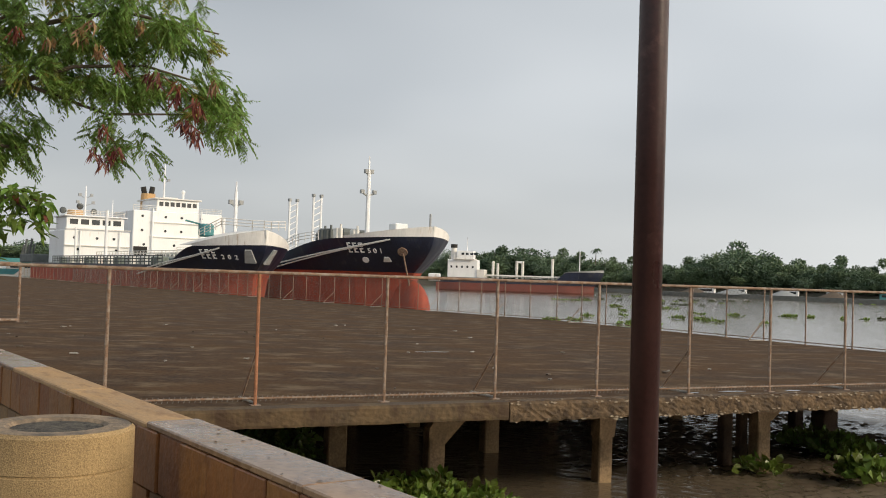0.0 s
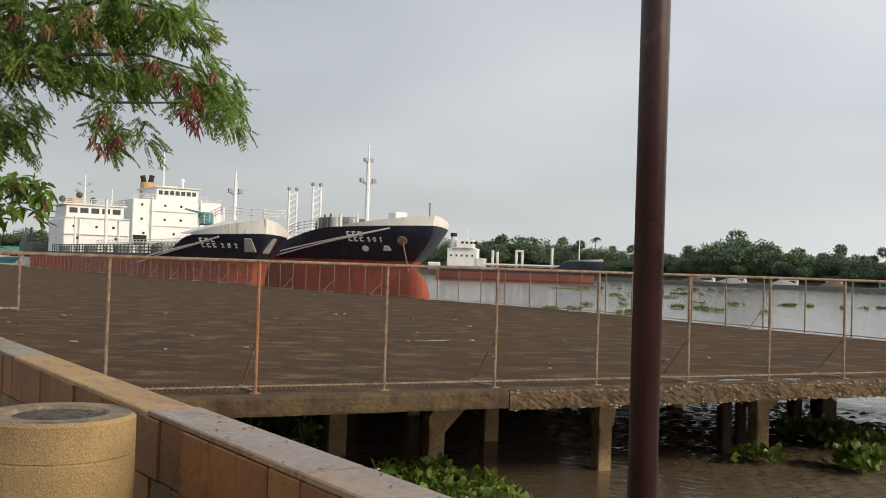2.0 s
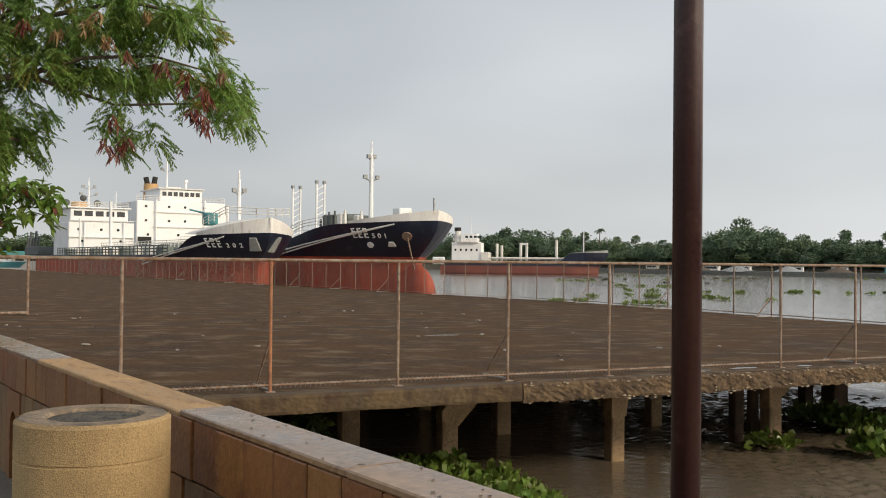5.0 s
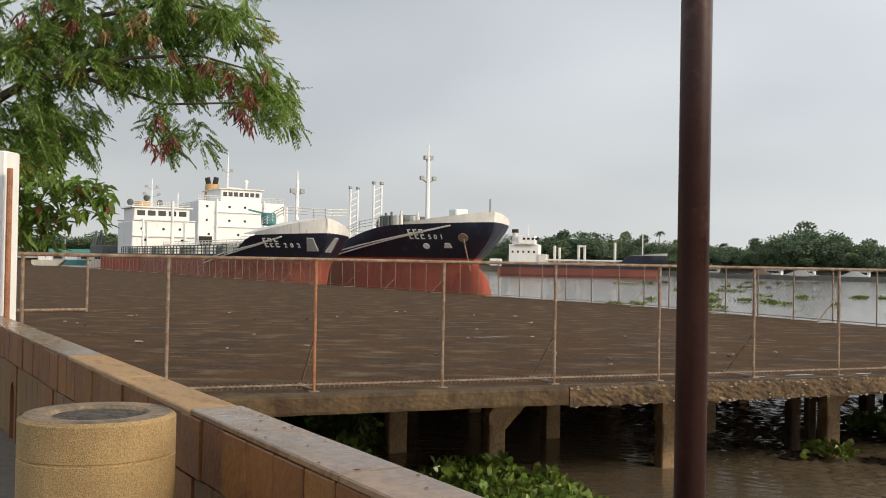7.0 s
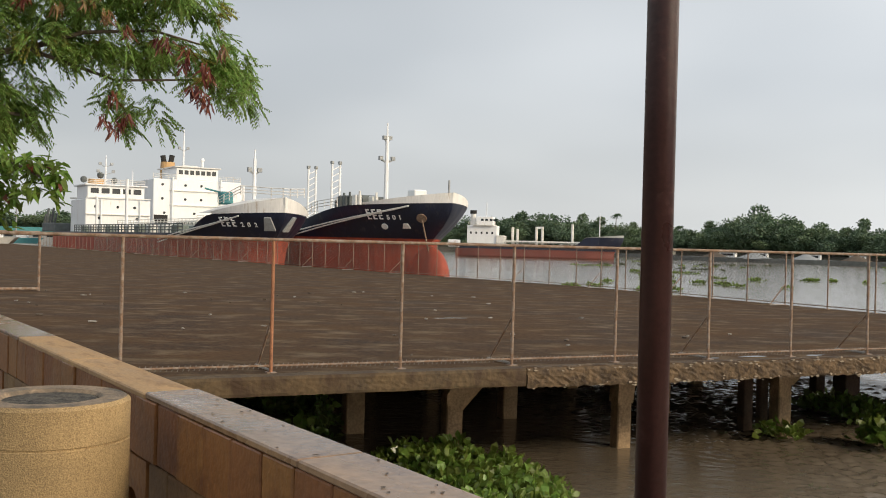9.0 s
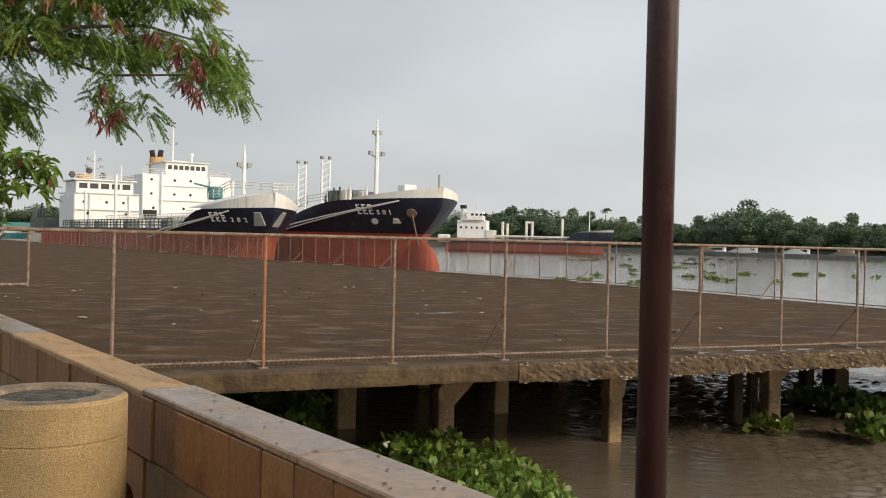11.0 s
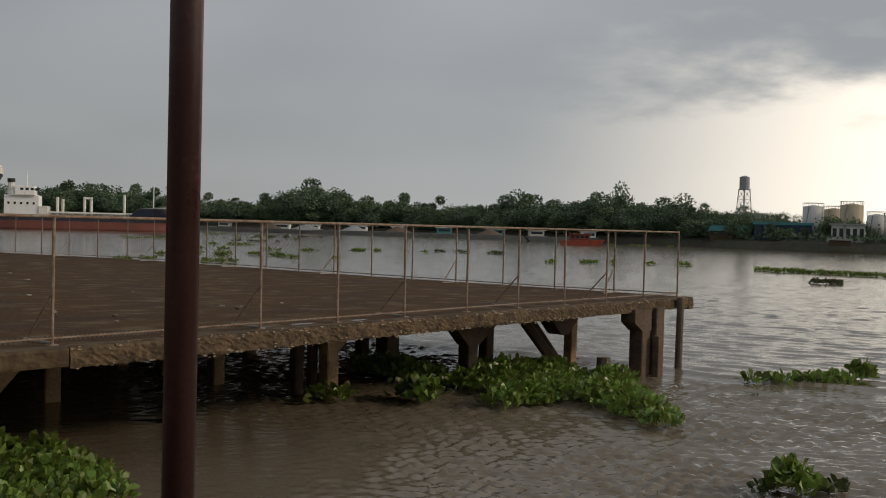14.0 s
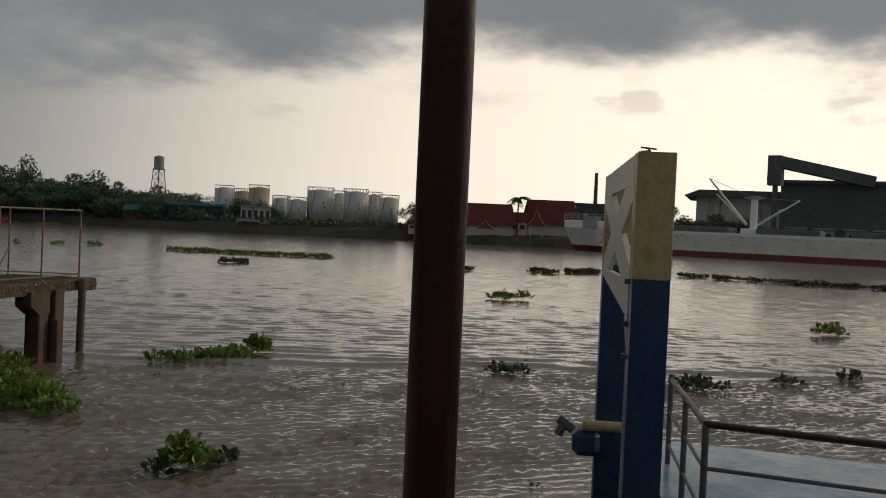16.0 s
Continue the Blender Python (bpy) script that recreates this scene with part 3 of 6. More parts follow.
# piles
def pile(x, y, w=0.3, top=-0.21, caps=(0, 0), depth=0.95, round_=False, foot=-4.2, lean=0.0, mat=M_PILE, strut=False):
    t = thing("wharf_pile", pose(x, y, 0, 0, 0, 22), "weathered concrete wharf pile standing in the river", "pile", "piles under the wharf")
    bm = B()
    if strut:   # a raking head in place of the upper shaft
        box(bm, -w / 2, -w / 2, foot, w / 2, w / 2, top - 0.92, 0.025)
        extrude_y(bm, [(-w / 2, top - 0.95), (w / 2, top - 1.08), (w / 2 + 0.8, top - 0.22), (w / 2 + 0.8, top), (w / 2 + 0.25, top), (-w / 2, top - 0.78)], -w / 2, w / 2)
    elif round_: rod(bm, (0, 0, foot), (lean, 0, top), w / 2, 12)
    else:
        box(bm, -w / 2, -w / 2, foot, w / 2, w / 2, top, 0.025)
        for v in bm.verts:
            if v.co.z > -2: v.co.x += lean
    part("shaft", bm, mat, t)
    if caps[0] or caps[1]:
        bm = B(); extrude_y(bm, [(-w / 2 - 0.015, top - depth), (w / 2 + 0.015, top - depth), (w / 2 + caps[1], top - 0.36), (w / 2 + caps[1], top), (-w / 2 - caps[0], top), (-w / 2 - caps[0], top - 0.36)], -w / 2 - 0.015, w / 2 + 0.015)
        part("haunch", bm, mat, t)
    return t
pile(-0.07, 19.0, 0.34, strut=True)
pile(3.3, 19.66, 0.31, caps=(0, 0.1))
pile(7.02, 21.4, 0.34, caps=(0.05, 0.45), depth=0.75)
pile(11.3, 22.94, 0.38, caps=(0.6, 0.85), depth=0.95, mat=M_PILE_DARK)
pile(15.85, 25.3, 0.3, caps=(0, 0), lean=0.08)
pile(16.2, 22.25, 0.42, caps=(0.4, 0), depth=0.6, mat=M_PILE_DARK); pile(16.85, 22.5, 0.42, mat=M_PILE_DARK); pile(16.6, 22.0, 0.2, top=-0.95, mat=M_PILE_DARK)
pile(-2.13, 20.35, 0.4); pile(1.18, 22.6, 0.36); pile(5.0, 24.0, 0.32); pile(6.5, 22.2, 0.26, mat=M_PILE_DARK); pile(6.75, 21.8, 0.2, mat=M_PILE_DARK)
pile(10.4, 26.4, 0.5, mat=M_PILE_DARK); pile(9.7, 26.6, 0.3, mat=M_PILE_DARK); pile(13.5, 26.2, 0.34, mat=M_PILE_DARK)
for r in range(2):
    for k in range(4): pile(-4.6 + 3.9 * k - 2.0 * r, 24.6 + 1.6 * k + 4.0 * r, 0.34)
# broken and leaning members
t = thing("fender_pole", pose(17.95, 22.75, 0), "tall thin weathered timber pole beside the wharf corner", "pole")
bm = B(); rod(bm, (-0.05, 0, -4), (0, 0, 0.02), 0.11, 10, 0.1); part("shaft", bm, M_BARK, t)
t = thing("fallen_pile", pose(14.2, 25.6, 0), "broken concrete pile leaning into the water under the wharf", "pile")
bm = B(); box(bm, -0.13, -0.13, -2.4, 0.13, 0.13, 0.55, 0.03, pose(0.35, 0, -1.0, 0, -40, 0)); part("shaft", bm, M_PILE_DARK, t)
bm = B(); box(bm, -0.1, -0.1, -2.4, 0.1, 0.1, 0.4, 0.03, pose(0.75, 0.3, -1.0, 0, -38, 0)); part("shaft", bm, M_PILE_DARK, t)
t = thing("wharf_bracket", pose(15.0, 24.6, 0, 0, 0, 22), "hanging wedge of concrete under the wharf deck", "bracket")
bm = B(); extrude_y(bm, [(-1.0, -0.2), (1.0, -0.2), (0.9, -0.5), (0.2, -1.15), (-0.12, -1.15), (-0.8, -0.52)], -0.25, 0.25); part("wedge", bm, M_PILE_DARK, t)
t = thing("pile_stump", pose(14.86, 22.05, 0), "rotten dark pile stump among water plants", "pile")
bm = B(); rod(bm, (0, 0, -4), (0.05, 0, -1.5), 0.24, 9, 0.19); part("stump", bm, M_BARK, t)

# ---- fence ----
def fence_post(p, ang, brace, top=1.9, mat=M_RUST, tilt=0.0):
    t = thing("fence_post", pose(p.x, p.y, 0, tilt, 0, ang), "thin rusty steel pipe fence post" + (" with a diagonal brace" if brace else ""), "fence post", "fence posts round the wharf")
    bm = B(); rod(bm, (0, 0, 0), (0, 0, top), 0.026, 8); part("pipe", bm, mat, t)
    bm = B(); box(bm, -0.07, -0.07, 0, 0.07, 0.07, 0.012); part("foot_plate", bm, M_RUST, t)
    if brace:
        bm = B(); rod(bm, (0, 0, 0.78), (-0.02, brace, 0.02), 0.02, 6); part("brace", bm, M_RUST, t)
        bm = B(); rod(bm, (0, 0, 0.03), (-0.05, brace, 0.03), 0.02, 6); part("ground_bar", bm, M_PAPER, t)
    return t

def rails(pts, name, label, top=1.9, low=0.1, sag=0.0, mat=M_RUST):
    t = thing(name, pose(0, 0, 0), label, "fence rail", kind="structure")
    for a, b in zip(pts[:-1], pts[1:]):
        bm = B(); rod(bm, a + Vector((0, 0, top)), b + Vector((0, 0, top)), 0.024, 8); part("top_rail", bm, mat, t)
        bm = B(); rod(bm, a + Vector((0, 0, low)), b + Vector((0, 0, low)), 0.016, 6); part("bottom_rail", bm, mat, t)
    return t
RNG.seed(11)
for i, p in enumerate(FRONT[:-1]):
    k = i - 6
    fence_post(p, 25 if k < 8 else 22.8, 0.74 if k % 2 == 0 else 0, mat=M_RUST_RED if k == 0 else M_RUST, tilt=RNG.uniform(-0.5, 0.5))
rails(FRONT, "fence_rail", "rusty steel pipe rails of the landward fence")

def along(pts, step):
    out, carry = [], 0.0
    for a, b in zip(pts[:-1], pts[1:]):
        d = (b - a).length; s = carry
        while s < d: out.append(a + (b - a) * (s / d)); s += step
        carry = s - d
    return out
SIDE_POSTS = along(SIDE, 1.95)
for i, p in enumerate(SIDE_POSTS[:75]):
    fence_post(p, 120, 0.8 if i % 3 == 1 else 0, mat=M_RUST)
rails(SIDE_POSTS[:75], "fence_rail", "rusty steel pipe rails of the riverside fence")

# chain-link mesh of the riverside fence
def chain_link(pts, cell, z0, z1, r, knuckles=0):
    v, f = [], []
    def wire(a, b):
        d = (b - a).normalized(); rr = r if abs(b.z - a.z) > 0.1 else 0.007; s = d.cross(Vector((0, 0, 1))).normalized() * rr; u = s.cross(d) * 1.0
        k = len(v)
        for q in (a, b):
            for o in (s, u, -s, -u): v.append(tuple(q + o))
        for j in range(4): f.append((k + j, k + (j + 1) % 4, k + 4 + (j + 1) % 4, k + 4 + j))
    H = z1 - z0
    for a, b in zip(pts[:-1], pts[1:]):
        L = (b - a).length; e = (b - a) / L; n = int((L + H) / cell)
        for i in range(1, n + 1):
            c = i * cell
            x0, x1 = max(0, c - H), min(L, c)
            if x1 - x0 > 0.02:
                wire(a + e * x0 + Vector((0, 0, z0 + c - x0)), a + e * x1 + Vector((0, 0, z0 + c - x1)))
                wire(a + e * (L - x0) + Vector((0, 0, z0 + c - x0)), a + e * (L - x1) + Vector((0, 0, z0 + c - x1)))
        if knuckles:
            for i in range(int(L / knuckles)): wire(a + e * (i * knuckles) + Vector((0, 0, z0 - 0.045)), a + e * ((i + 0.45) * knuckles) + Vector((0, 0, z0 + 0.035)))
    return raw("chain_link_mesh", v, f, M_WIRE)
tagged(chain_link(SIDE_POSTS[7:60], 0.2, 0.1, 1.9, 0.006), "grey chain-link mesh strung between riverside fence posts", "fence mesh", kind="stuff")
tagged(chain_link(FRONT[4:], 99.0, 0.1, 1.88, 0.001, 0.075), "cut ends of rusty chain-link wire along the bottom rail", "fence wire", kind="stuff")
# solid quay wall below the far stretch of the deck
for i in range(3, len(SIDE) - 1):
    a, b = SIDE[i] + ACROSS * 0.1, SIDE[i + 1] + ACROSS * 0.1
    bm = B(); prism(bm, [tuple(a.xy), tuple(b.xy), tuple((b - ACROSS * 0.6).xy), tuple((a - ACROSS * 0.6).xy)], -4.5, -0.225); part("quay_wall", bm, M_BEAM, deck)
a, b = SIDE[3] + ACROSS * 0.1, Vector((-22, 40, 0))
bm = B(); prism(bm, [tuple(a.xy), tuple(b.xy), (b.x - 0.2, b.y + 0.6), (a.x - 0.2, a.y + 0.6)], -4.5, -0.225); part("quay_wall", bm, M_BEAM, deck)
# rain puddles near the edge
def puddle(p, a, b, seed):
    r = random.Random(seed); v = [(0, 0, 0)]; n = 22
    for i in range(n):
        q = 2 * math.pi * i / n; k = 0.7 + 0.5 * noise.noise(Vector((math.cos(q) * 1.3, math.sin(q) * 1.3, seed))); v.append((a * k * math.cos(q), b * k * math.sin(q), 0))
    ob = raw("rain_puddle", v, [(0, i + 1, (i + 1) % n + 1) for i in range(n)], M_PUDDLE)
    ob.matrix_basis = pose(p.x, p.y, 0.005, 0, 0, 25); tagged(ob, "shallow rain puddle on the wharf deck", "puddle", "puddles on the deck")
puddle(P1 + STEP * 4.6 - FN * 0.15, 0.45, 0.12, 1); puddle(P1 + STEP * 5.3 - FN * 0.05, 0.3, 0.1, 2); puddle(P1 + STEP * 4.1 - FN * 0.1, 0.2, 0.07, 3); puddle(P1 + STEP * 3.5 - FN * 9, 0.6, 0.25, 4)


# ---- ships ----
def stem_at(z, keel, line, fore, tip, rake):
    """Where the stem lies at height z: upright below the paint line, raked forward above it."""
    k = max(0.0, min(1.3, (z - line + 0.4) / (fore - line + 0.4)))
    low = max(0.0, min(1.0, (line - 0.6 - z) / (line - keel)))
    return tip - rake * (1 - min(1.0, k)) ** 1.7 + 0.7 * max(0.0, k - 1) - 3.0 * max(0.0, low - 0.45)

def section_half(x, z, form):
    """Half-breadth of the hull at x and height z: full and flared at the deck, fine at the waterline."""
    L, Bm, keel, line, main, fore, tip, rake = form
    k = max(0.0, min(1.0, (z - keel) / (fore - keel)))
    d = stem_at(z, keel, line, fore, tip, rake) - x
    if d <= 0: return 0.0
    ent = (0.2 - 0.065 * k * k) * L if L < 110 else (0.19 - 0.055 * k * k) * L
    w = 1 - (1 - min(1.0, d / ent)) ** 2; w = w ** (0.98 - 0.16 * k * k)
    w *= min(1.0, 0.55 + 0.45 * min(1.0, (x + L) / (0.12 * L)))
    bil = 1.0 if z > keel + 1.5 else max(0.0, (z - keel) / 1.5) ** 0.4
    return Bm / 2 * w * bil

def hull(t, form, fore_len, mats, zbul, rise=5.0, taper=0.8):
    """Red lower hull, dark upper hull and pale bulwark as parts of ship t."""
    L, Bm, keel, line, main, fore, tip, rake = form
    xs = [-L + L * (1 - (1 - i / 60) ** 2.0) for i in range(61)]
    def shift(x, z): return x + stem_at(z, keel, line, fore, tip, rake) * max(0.0, 1 + x / 16.0)
    def top(x):
        d = -x
        e = max(0.0, min(1.0, (fore_len - d) / rise + 1.0)); e = e * e * (3 - 2 * e)
        return main + (fore - main) * e * (0.9 + 0.1 * max(0.0, 1 - d / fore_len))
    def strip(name, lo, hi, n, mat, out=0.0):
        v, f = [], []
        for side in (1, -1):
            o = len(v)
            for x in xs:
                a, b = lo(x), hi(x)
                for j in range(n + 1):
                    z = a + (b - a) * j / n; xx = shift(x, z)
                    y = section_half(xx, z, form)
                    v.append((xx, side * (y + out if x < -0.01 else 0.0), z))
            for i in range(len(xs) - 1):
                for j in range(n):
                    p = o + i * (n + 1) + j
                    f.append((p, p + n + 1, p + n + 2, p + 1))
        m = len(xs) * (n + 1)
        for j in range(n): f.append((j, j + 1, m + j + 1, m + j))
        return raw(name, v, f, mat, t, smooth=True)
    strip("lower_hull", lambda x: keel, lambda x: line, 8, mats[0])
    strip("upper_hull", lambda x: line, top, 10, mats[1])
    v = [(shift(x, top(x)), s * section_half(shift(x, top(x)), top(x) - 0.02, form), top(x) - 0.05) for x in xs for s in (1, -1)]
    raw("main_deck", v, [(2 * i, 2 * i + 1, 2 * i + 3, 2 * i + 2) for i in range(len(xs) - 1)], M_SHIPDECK, t)
    if zbul:
        v, f = [], []; xs2 = [x for x in xs if x > -fore_len * 1.1]
        for side in (1, -1):
            o = len(v)
            for x in xs2:
                h = zbul * max(0.15, 1 + taper * x / fore_len); z = top(x)
                for u, inset in ((0, 0), (0.5, 0), (1.0, 0), (1.0, 0.25), (0.0, 0.25)):
                    zz = z + h * u; xx = shift(x, zz); y = section_half(xx, z, form) + 0.12 * u - inset
                    v.append((xx - inset * (1 if x > -1 else 0), side * max(0.0, y if x < -0.01 else 0.0), zz))
            for i in range(len(xs2) - 1):
                for j in range(4):
                    p = o + i * 5 + j; f.append((p, p + 5, p + 6, p + 1))
        raw("bulwark", v, f, mats[2], t, smooth=False)
    return top

def windows(t, x, y0, y1, z, n, w, h, mat=M_GLASS):
    for i in range(n):
        y = y0 + (y1 - y0) * (i + 0.5) / n
        bm = B(); box(bm, x, y - w / 2, z - h / 2, x + 0.06, y + w / 2, z + h / 2); part("window", bm, mat, t)

def railing(t, pts, h=1.0, step=1.6, mat=M_CREAM, r=0.04):
    pts = [Vector(p) for p in pts]
    bm = B()
    for a, b in zip(pts[:-1], pts[1:]):
        for k in (1.0, 0.66, 0.33): rod(bm, a + Vector((0, 0, h * k)), b + Vector((0, 0, h * k)), r, 4)
        n = max(1, int((b - a).length / step))
        for i in range(n + 1):
            q = a + (b - a) * (i / n); rod(bm, q, q + Vector((0, 0, h)), r * 1.2, 4)
    return part("railing", bm, mat, t)

def mast(t, x, y, z0, z1, r=0.22, arms=()):
    bm = B(); rod(bm, (x, y, z0), (x, y, z0 + (z1 - z0) * 0.85), r, 8, r * 0.75); rod(bm, (x, y, z0 + (z1 - z0) * 0.84), (x, y, z1), r * 0.5, 6, r * 0.3)
    m = part("mast", bm, M_WHITE, t)
    for z, w in arms:
        bm = B(); rod(bm, (x, y - w, z + 0.4), (x, y, z), r * 0.4, 5); rod(bm, (x, y + w, z + 0.4), (x, y, z), r * 0.4, 5)
        for s in (-1, 1): box(bm, x - 0.2, y + s * w - 0.22, z + 0.3, x + 0.2, y + s * w + 0.22, z + 0.75)
        part("mast_arm", bm, M_GREY, m)
    return m

SHIP_ANG = math.degrees(math.atan2(-0.839, 0.545))
def wharf_at(s, n, z=WATER):
    p = Vector((-0.8, 55.0, 0)) + RIVER * s + ACROSS * n
    return pose(p.x, p.y, z, 0, 0, SHIP_ANG)

def writing(t, text, size, m, mat, name="lettering"):
    cu = bpy.data.curves.new(name, "FONT"); cu.body = text; cu.size = size; cu.extrude = 0.02; cu.offset = 0.015 * size; cu.align_x = "CENTER"
    tmp = bpy.data.objects.new(name, cu); scene.collection.objects.link(tmp)
    dg = bpy.context.evaluated_depsgraph_get(); me = bpy.data.meshes.new_from_object(tmp.evaluated_get(dg))
    bpy.data.objects.remove(tmp); me.materials.clear(); me.materials.append(mat)
    ob = new(name, me); ob.parent = t; ob.matrix_basis = m
    return ob

def on_hull(form, x, z, out=0.05):
    """A frame lying on the port side of the hull at x and height z."""
    f = lambda q, h: -section_half(q, h, form)
    e = Vector((1.6, f(x + 0.8, z) - f(x - 0.8, z), 0)).normalized(); u = Vector((0, f(x, z + 0.5) - f(x, z - 0.5), 1.0)).normalized(); nn = e.cross(u).normalized(); u = nn.cross(e)
    o = Vector((x, f(x, z), z)) + nn * out
    return Matrix(((e.x, u.x, nn.x, o.x), (e.y, u.y, nn.y, o.y), (e.z, u.z, nn.z, o.z), (0, 0, 0, 1)))

def hull_text(t, text, xs, z, size, form):
    """Figures laid one by one along the port side, and bars for the letters before and above them."""
    for k, x in enumerate(xs):
        m = on_hull(form, x, z, 0.08)
        if k >= 3: writing(t, text[k - 3], size, m, M_WHITE)
        else:
            for nm, z0, z1 in (("letter_bar", 0.0, 0.7), ("letter_bar", 0.92, 1.55)):
                bm = B(); box(bm, -size * 0.28, size * z0, -0.03, size * 0.28, size * (z0 + 0.16), 0.03); box(bm, -size * 0.28, size * (z1 - 0.16), -0.03, size * 0.28, size * z1, 0.03); box(bm, -size * 0.28, size * (z0 + 0.16), -0.03, -size * 0.08, size * (z1 - 0.16), 0.03)
                part(nm, bm, M_WHITE, t).matrix_basis = m

def plate(t, name, x, z, w, h, mat, form, round_=False):
    bm = B()
    if round_: rod(bm, (0, 0, -0.05), (0, 0, 0.08), w / 2, 12)
    else: prism(bm, [(-w * 0.28, h / 2), (w * 0.28, h / 2), (w / 2, -h / 2), (-w / 2, -h / 2)], -0.05, 0.12)
    part(name, bm, mat, t).matrix_basis = on_hull(form, x, z)

def deckhouse(t, x0, x1, w, z0, ztop, wy0, wy1, bridge, n, ww, wh, roof, w2=None):
    bm = B(); box(bm, x1, -w, z0, x0, w2 or w, ztop, 0.12); part("deckhouse", bm, M_WHITE, t)
    bm = B(); box(bm, x1 + 3, wy0, ztop, x0 - 0.3, wy1, bridge, 0.1); wh_ob = part("wheelhouse", bm, M_WHITE, t)
    bm = B(); box(bm, x1 + 2.5, wy0 - 0.4, bridge, x0 + 0.1, wy1 + 0.4, bridge + 0.22, 0.05); part("wheelhouse_roof", bm, roof, t)
    windows(t, x0 - 0.3, wy0 + 0.3, wy1 - 0.3, ztop + (bridge - ztop) * 0.62, n, ww, wh)

def tanker_large():
    t = thing("tanker_ship", wharf_at(38.6, 25), "navy and red tanker with cream bow and tall white deckhouse", "ship", "ships moored at the wharf")
    L, Bm, main, fore, fl = 124, 18.0, 5.4, 8.2, 8.0
    form = (L, Bm, -2.0, 4.4, main, fore, -0.4, 4.4)
    hull(t, form, fl, (M_RED, M_NAVY, M_BULWARK), 1.1, 17.0, 0.85)
    bm = B(); bmesh.ops.create_uvsphere(bm, u_segments=20, v_segments=12, radius=1.0)
    bmesh.ops.scale(bm, vec=(3.6, 1.6, 3.7), verts=bm.verts); bmesh.ops.translate(bm, vec=(-5.0, 0, 0.0), verts=bm.verts); part("bulbous_bow", bm, M_RED, t, smooth=True)
    x0, x1, w = -87.5, -101.5, 7.2
    deckhouse(t, x0, x1, w, main - 0.5, 14.2, -3.1, 4.6, 16.4, 7, 0.72, 0.75, M_CREAM, 8.9)
    for lv, zz in enumerate((13.2, 10.7, 8.2)):
        for y in ((-5.6, -1.5, 1.4, 5.0) if lv < 2 else (-5.2, 0.2, 4.6)):
            bm = B(); rod(bm, (x0, y, zz), (x0 + 0.06, y, zz), 0.24, 10); part("porthole", bm, M_GLASS, t)
    for zz in (12.2, 9.6):
        bm = B(); box(bm, x0 - 0.02, -w * 0.6, zz - 0.06, x0 + 0.3, w * 0.9, zz + 0.06); part("deck_ledge", bm, M_CREAM, t)
    for y in (-3.9, 4.9):
        bm = B(); rod(bm, (x0 + 0.4, y, main), (x0 + 0.4, y, 14.6), 0.16, 8); part("vent_pipe", bm, M_WHITE, t)
    for k in range(3):
        bm = B(); rod(bm, (x0 - 1.5 * k, 9.3, main), (x0 - 1.5 * k, 9.3, 13.6 - 0.3 * k), 0.3, 8); part("vent_pipe", bm, M_WHITE, t)
    bm = B(); box(bm, x0 + 0.01, -7.0, main, x0 + 0.05, -4.6, main + 2.4); part("doorway", bm, M_DARK, t)
    railing(t, [(x0 - 0.2, -w, 14.2), (x0 - 0.2, -3.2, 14.2)], 0.9, 1.2); railing(t, [(x0 - 0.2, 4.7, 14.2), (x0 - 0.2, 8.8, 14.2)], 0.9, 1.2)
    bm = B(); rod(bm, (-97.5, -1.9, 14.2), (-97.5, -1.9, 17.9), 1.45, 16, 1.3); f = part("funnel", bm, M_BUFF, t, "buff yellow funnel")
    for dx, dy in ((-0.6, -0.5), (0.5, 0.4)):
        bm = B(); rod(bm, (-97.5 + dx, -1.9 + dy, 17.8), (-97.5 + dx, -1.9 + dy * 1.6, 19.2), 0.5, 8); part("exhaust_pipe", bm, M_DARK, f)
    mast(t, -95, 0.3, 16.4, 24.0, 0.18, ((20.0, 0.8),))
    bm = B(); rod(bm, (-94, 3.6, 16.5), (-94, 3.6, 18.2), 0.25, 8); bmesh.ops.create_uvsphere(bm, u_segments=10, v_segments=6, radius=0.4, matrix=Matrix.Translation((-94, 3.6, 18.4))); part("radar_dome", bm, M_WHITE, t)
    bm = B(); box(bm, -96, -0.5, 16.6, -93, 2.4, 17.2, 0.1); part("roof_gear", bm, M_CREAM, t)
    railing(t, [(x0 + 1, -Bm / 2 + 0.4, main), (-23, -Bm / 2 + 0.4, main)], 1.1, 1.8)
    railing(t, [(x0 + 1, 0.4, main + 1.3), (-22, 0.4, main + 1.3)], 1.2, 1.8)
    for y in (-3.2, -1.6, 2.4):
        bm = B(); rod(bm, (x0 + 1, y, main + 0.9), (-24, y, main + 0.9), 0.28, 8); part("deck_pipe", bm, M_SHIPDECK, t)
    mast(t, -15.0, 0, fore - 1.5, 17.9, 0.3, ((13.2, 0.8), (15.6, 0.35)))
    for x, hgt in ((-36, 13.6), (-28.6, 13.8)):
        bm = B()
        for s in (-0.55, 0.55): rod(bm, (x, s, main), (x, s, hgt), 0.15, 8)
        for k in range(9): rod(bm, (x, -0.55, main + 1 + k * (hgt - main - 1) / 9), (x, 0.55, main + 1.6 + k * (hgt - main - 1) / 9), 0.07, 5)
        v = part("vent_mast", bm, M_WHITE, t)
        for s in (-0.55, 0.55):
            bm = B(); box(bm, x - 0.25, s - 0.2, hgt, x + 0.25, s + 0.2, hgt + 0.4, 0.06); part("vent_head", bm, M_GREY, v)
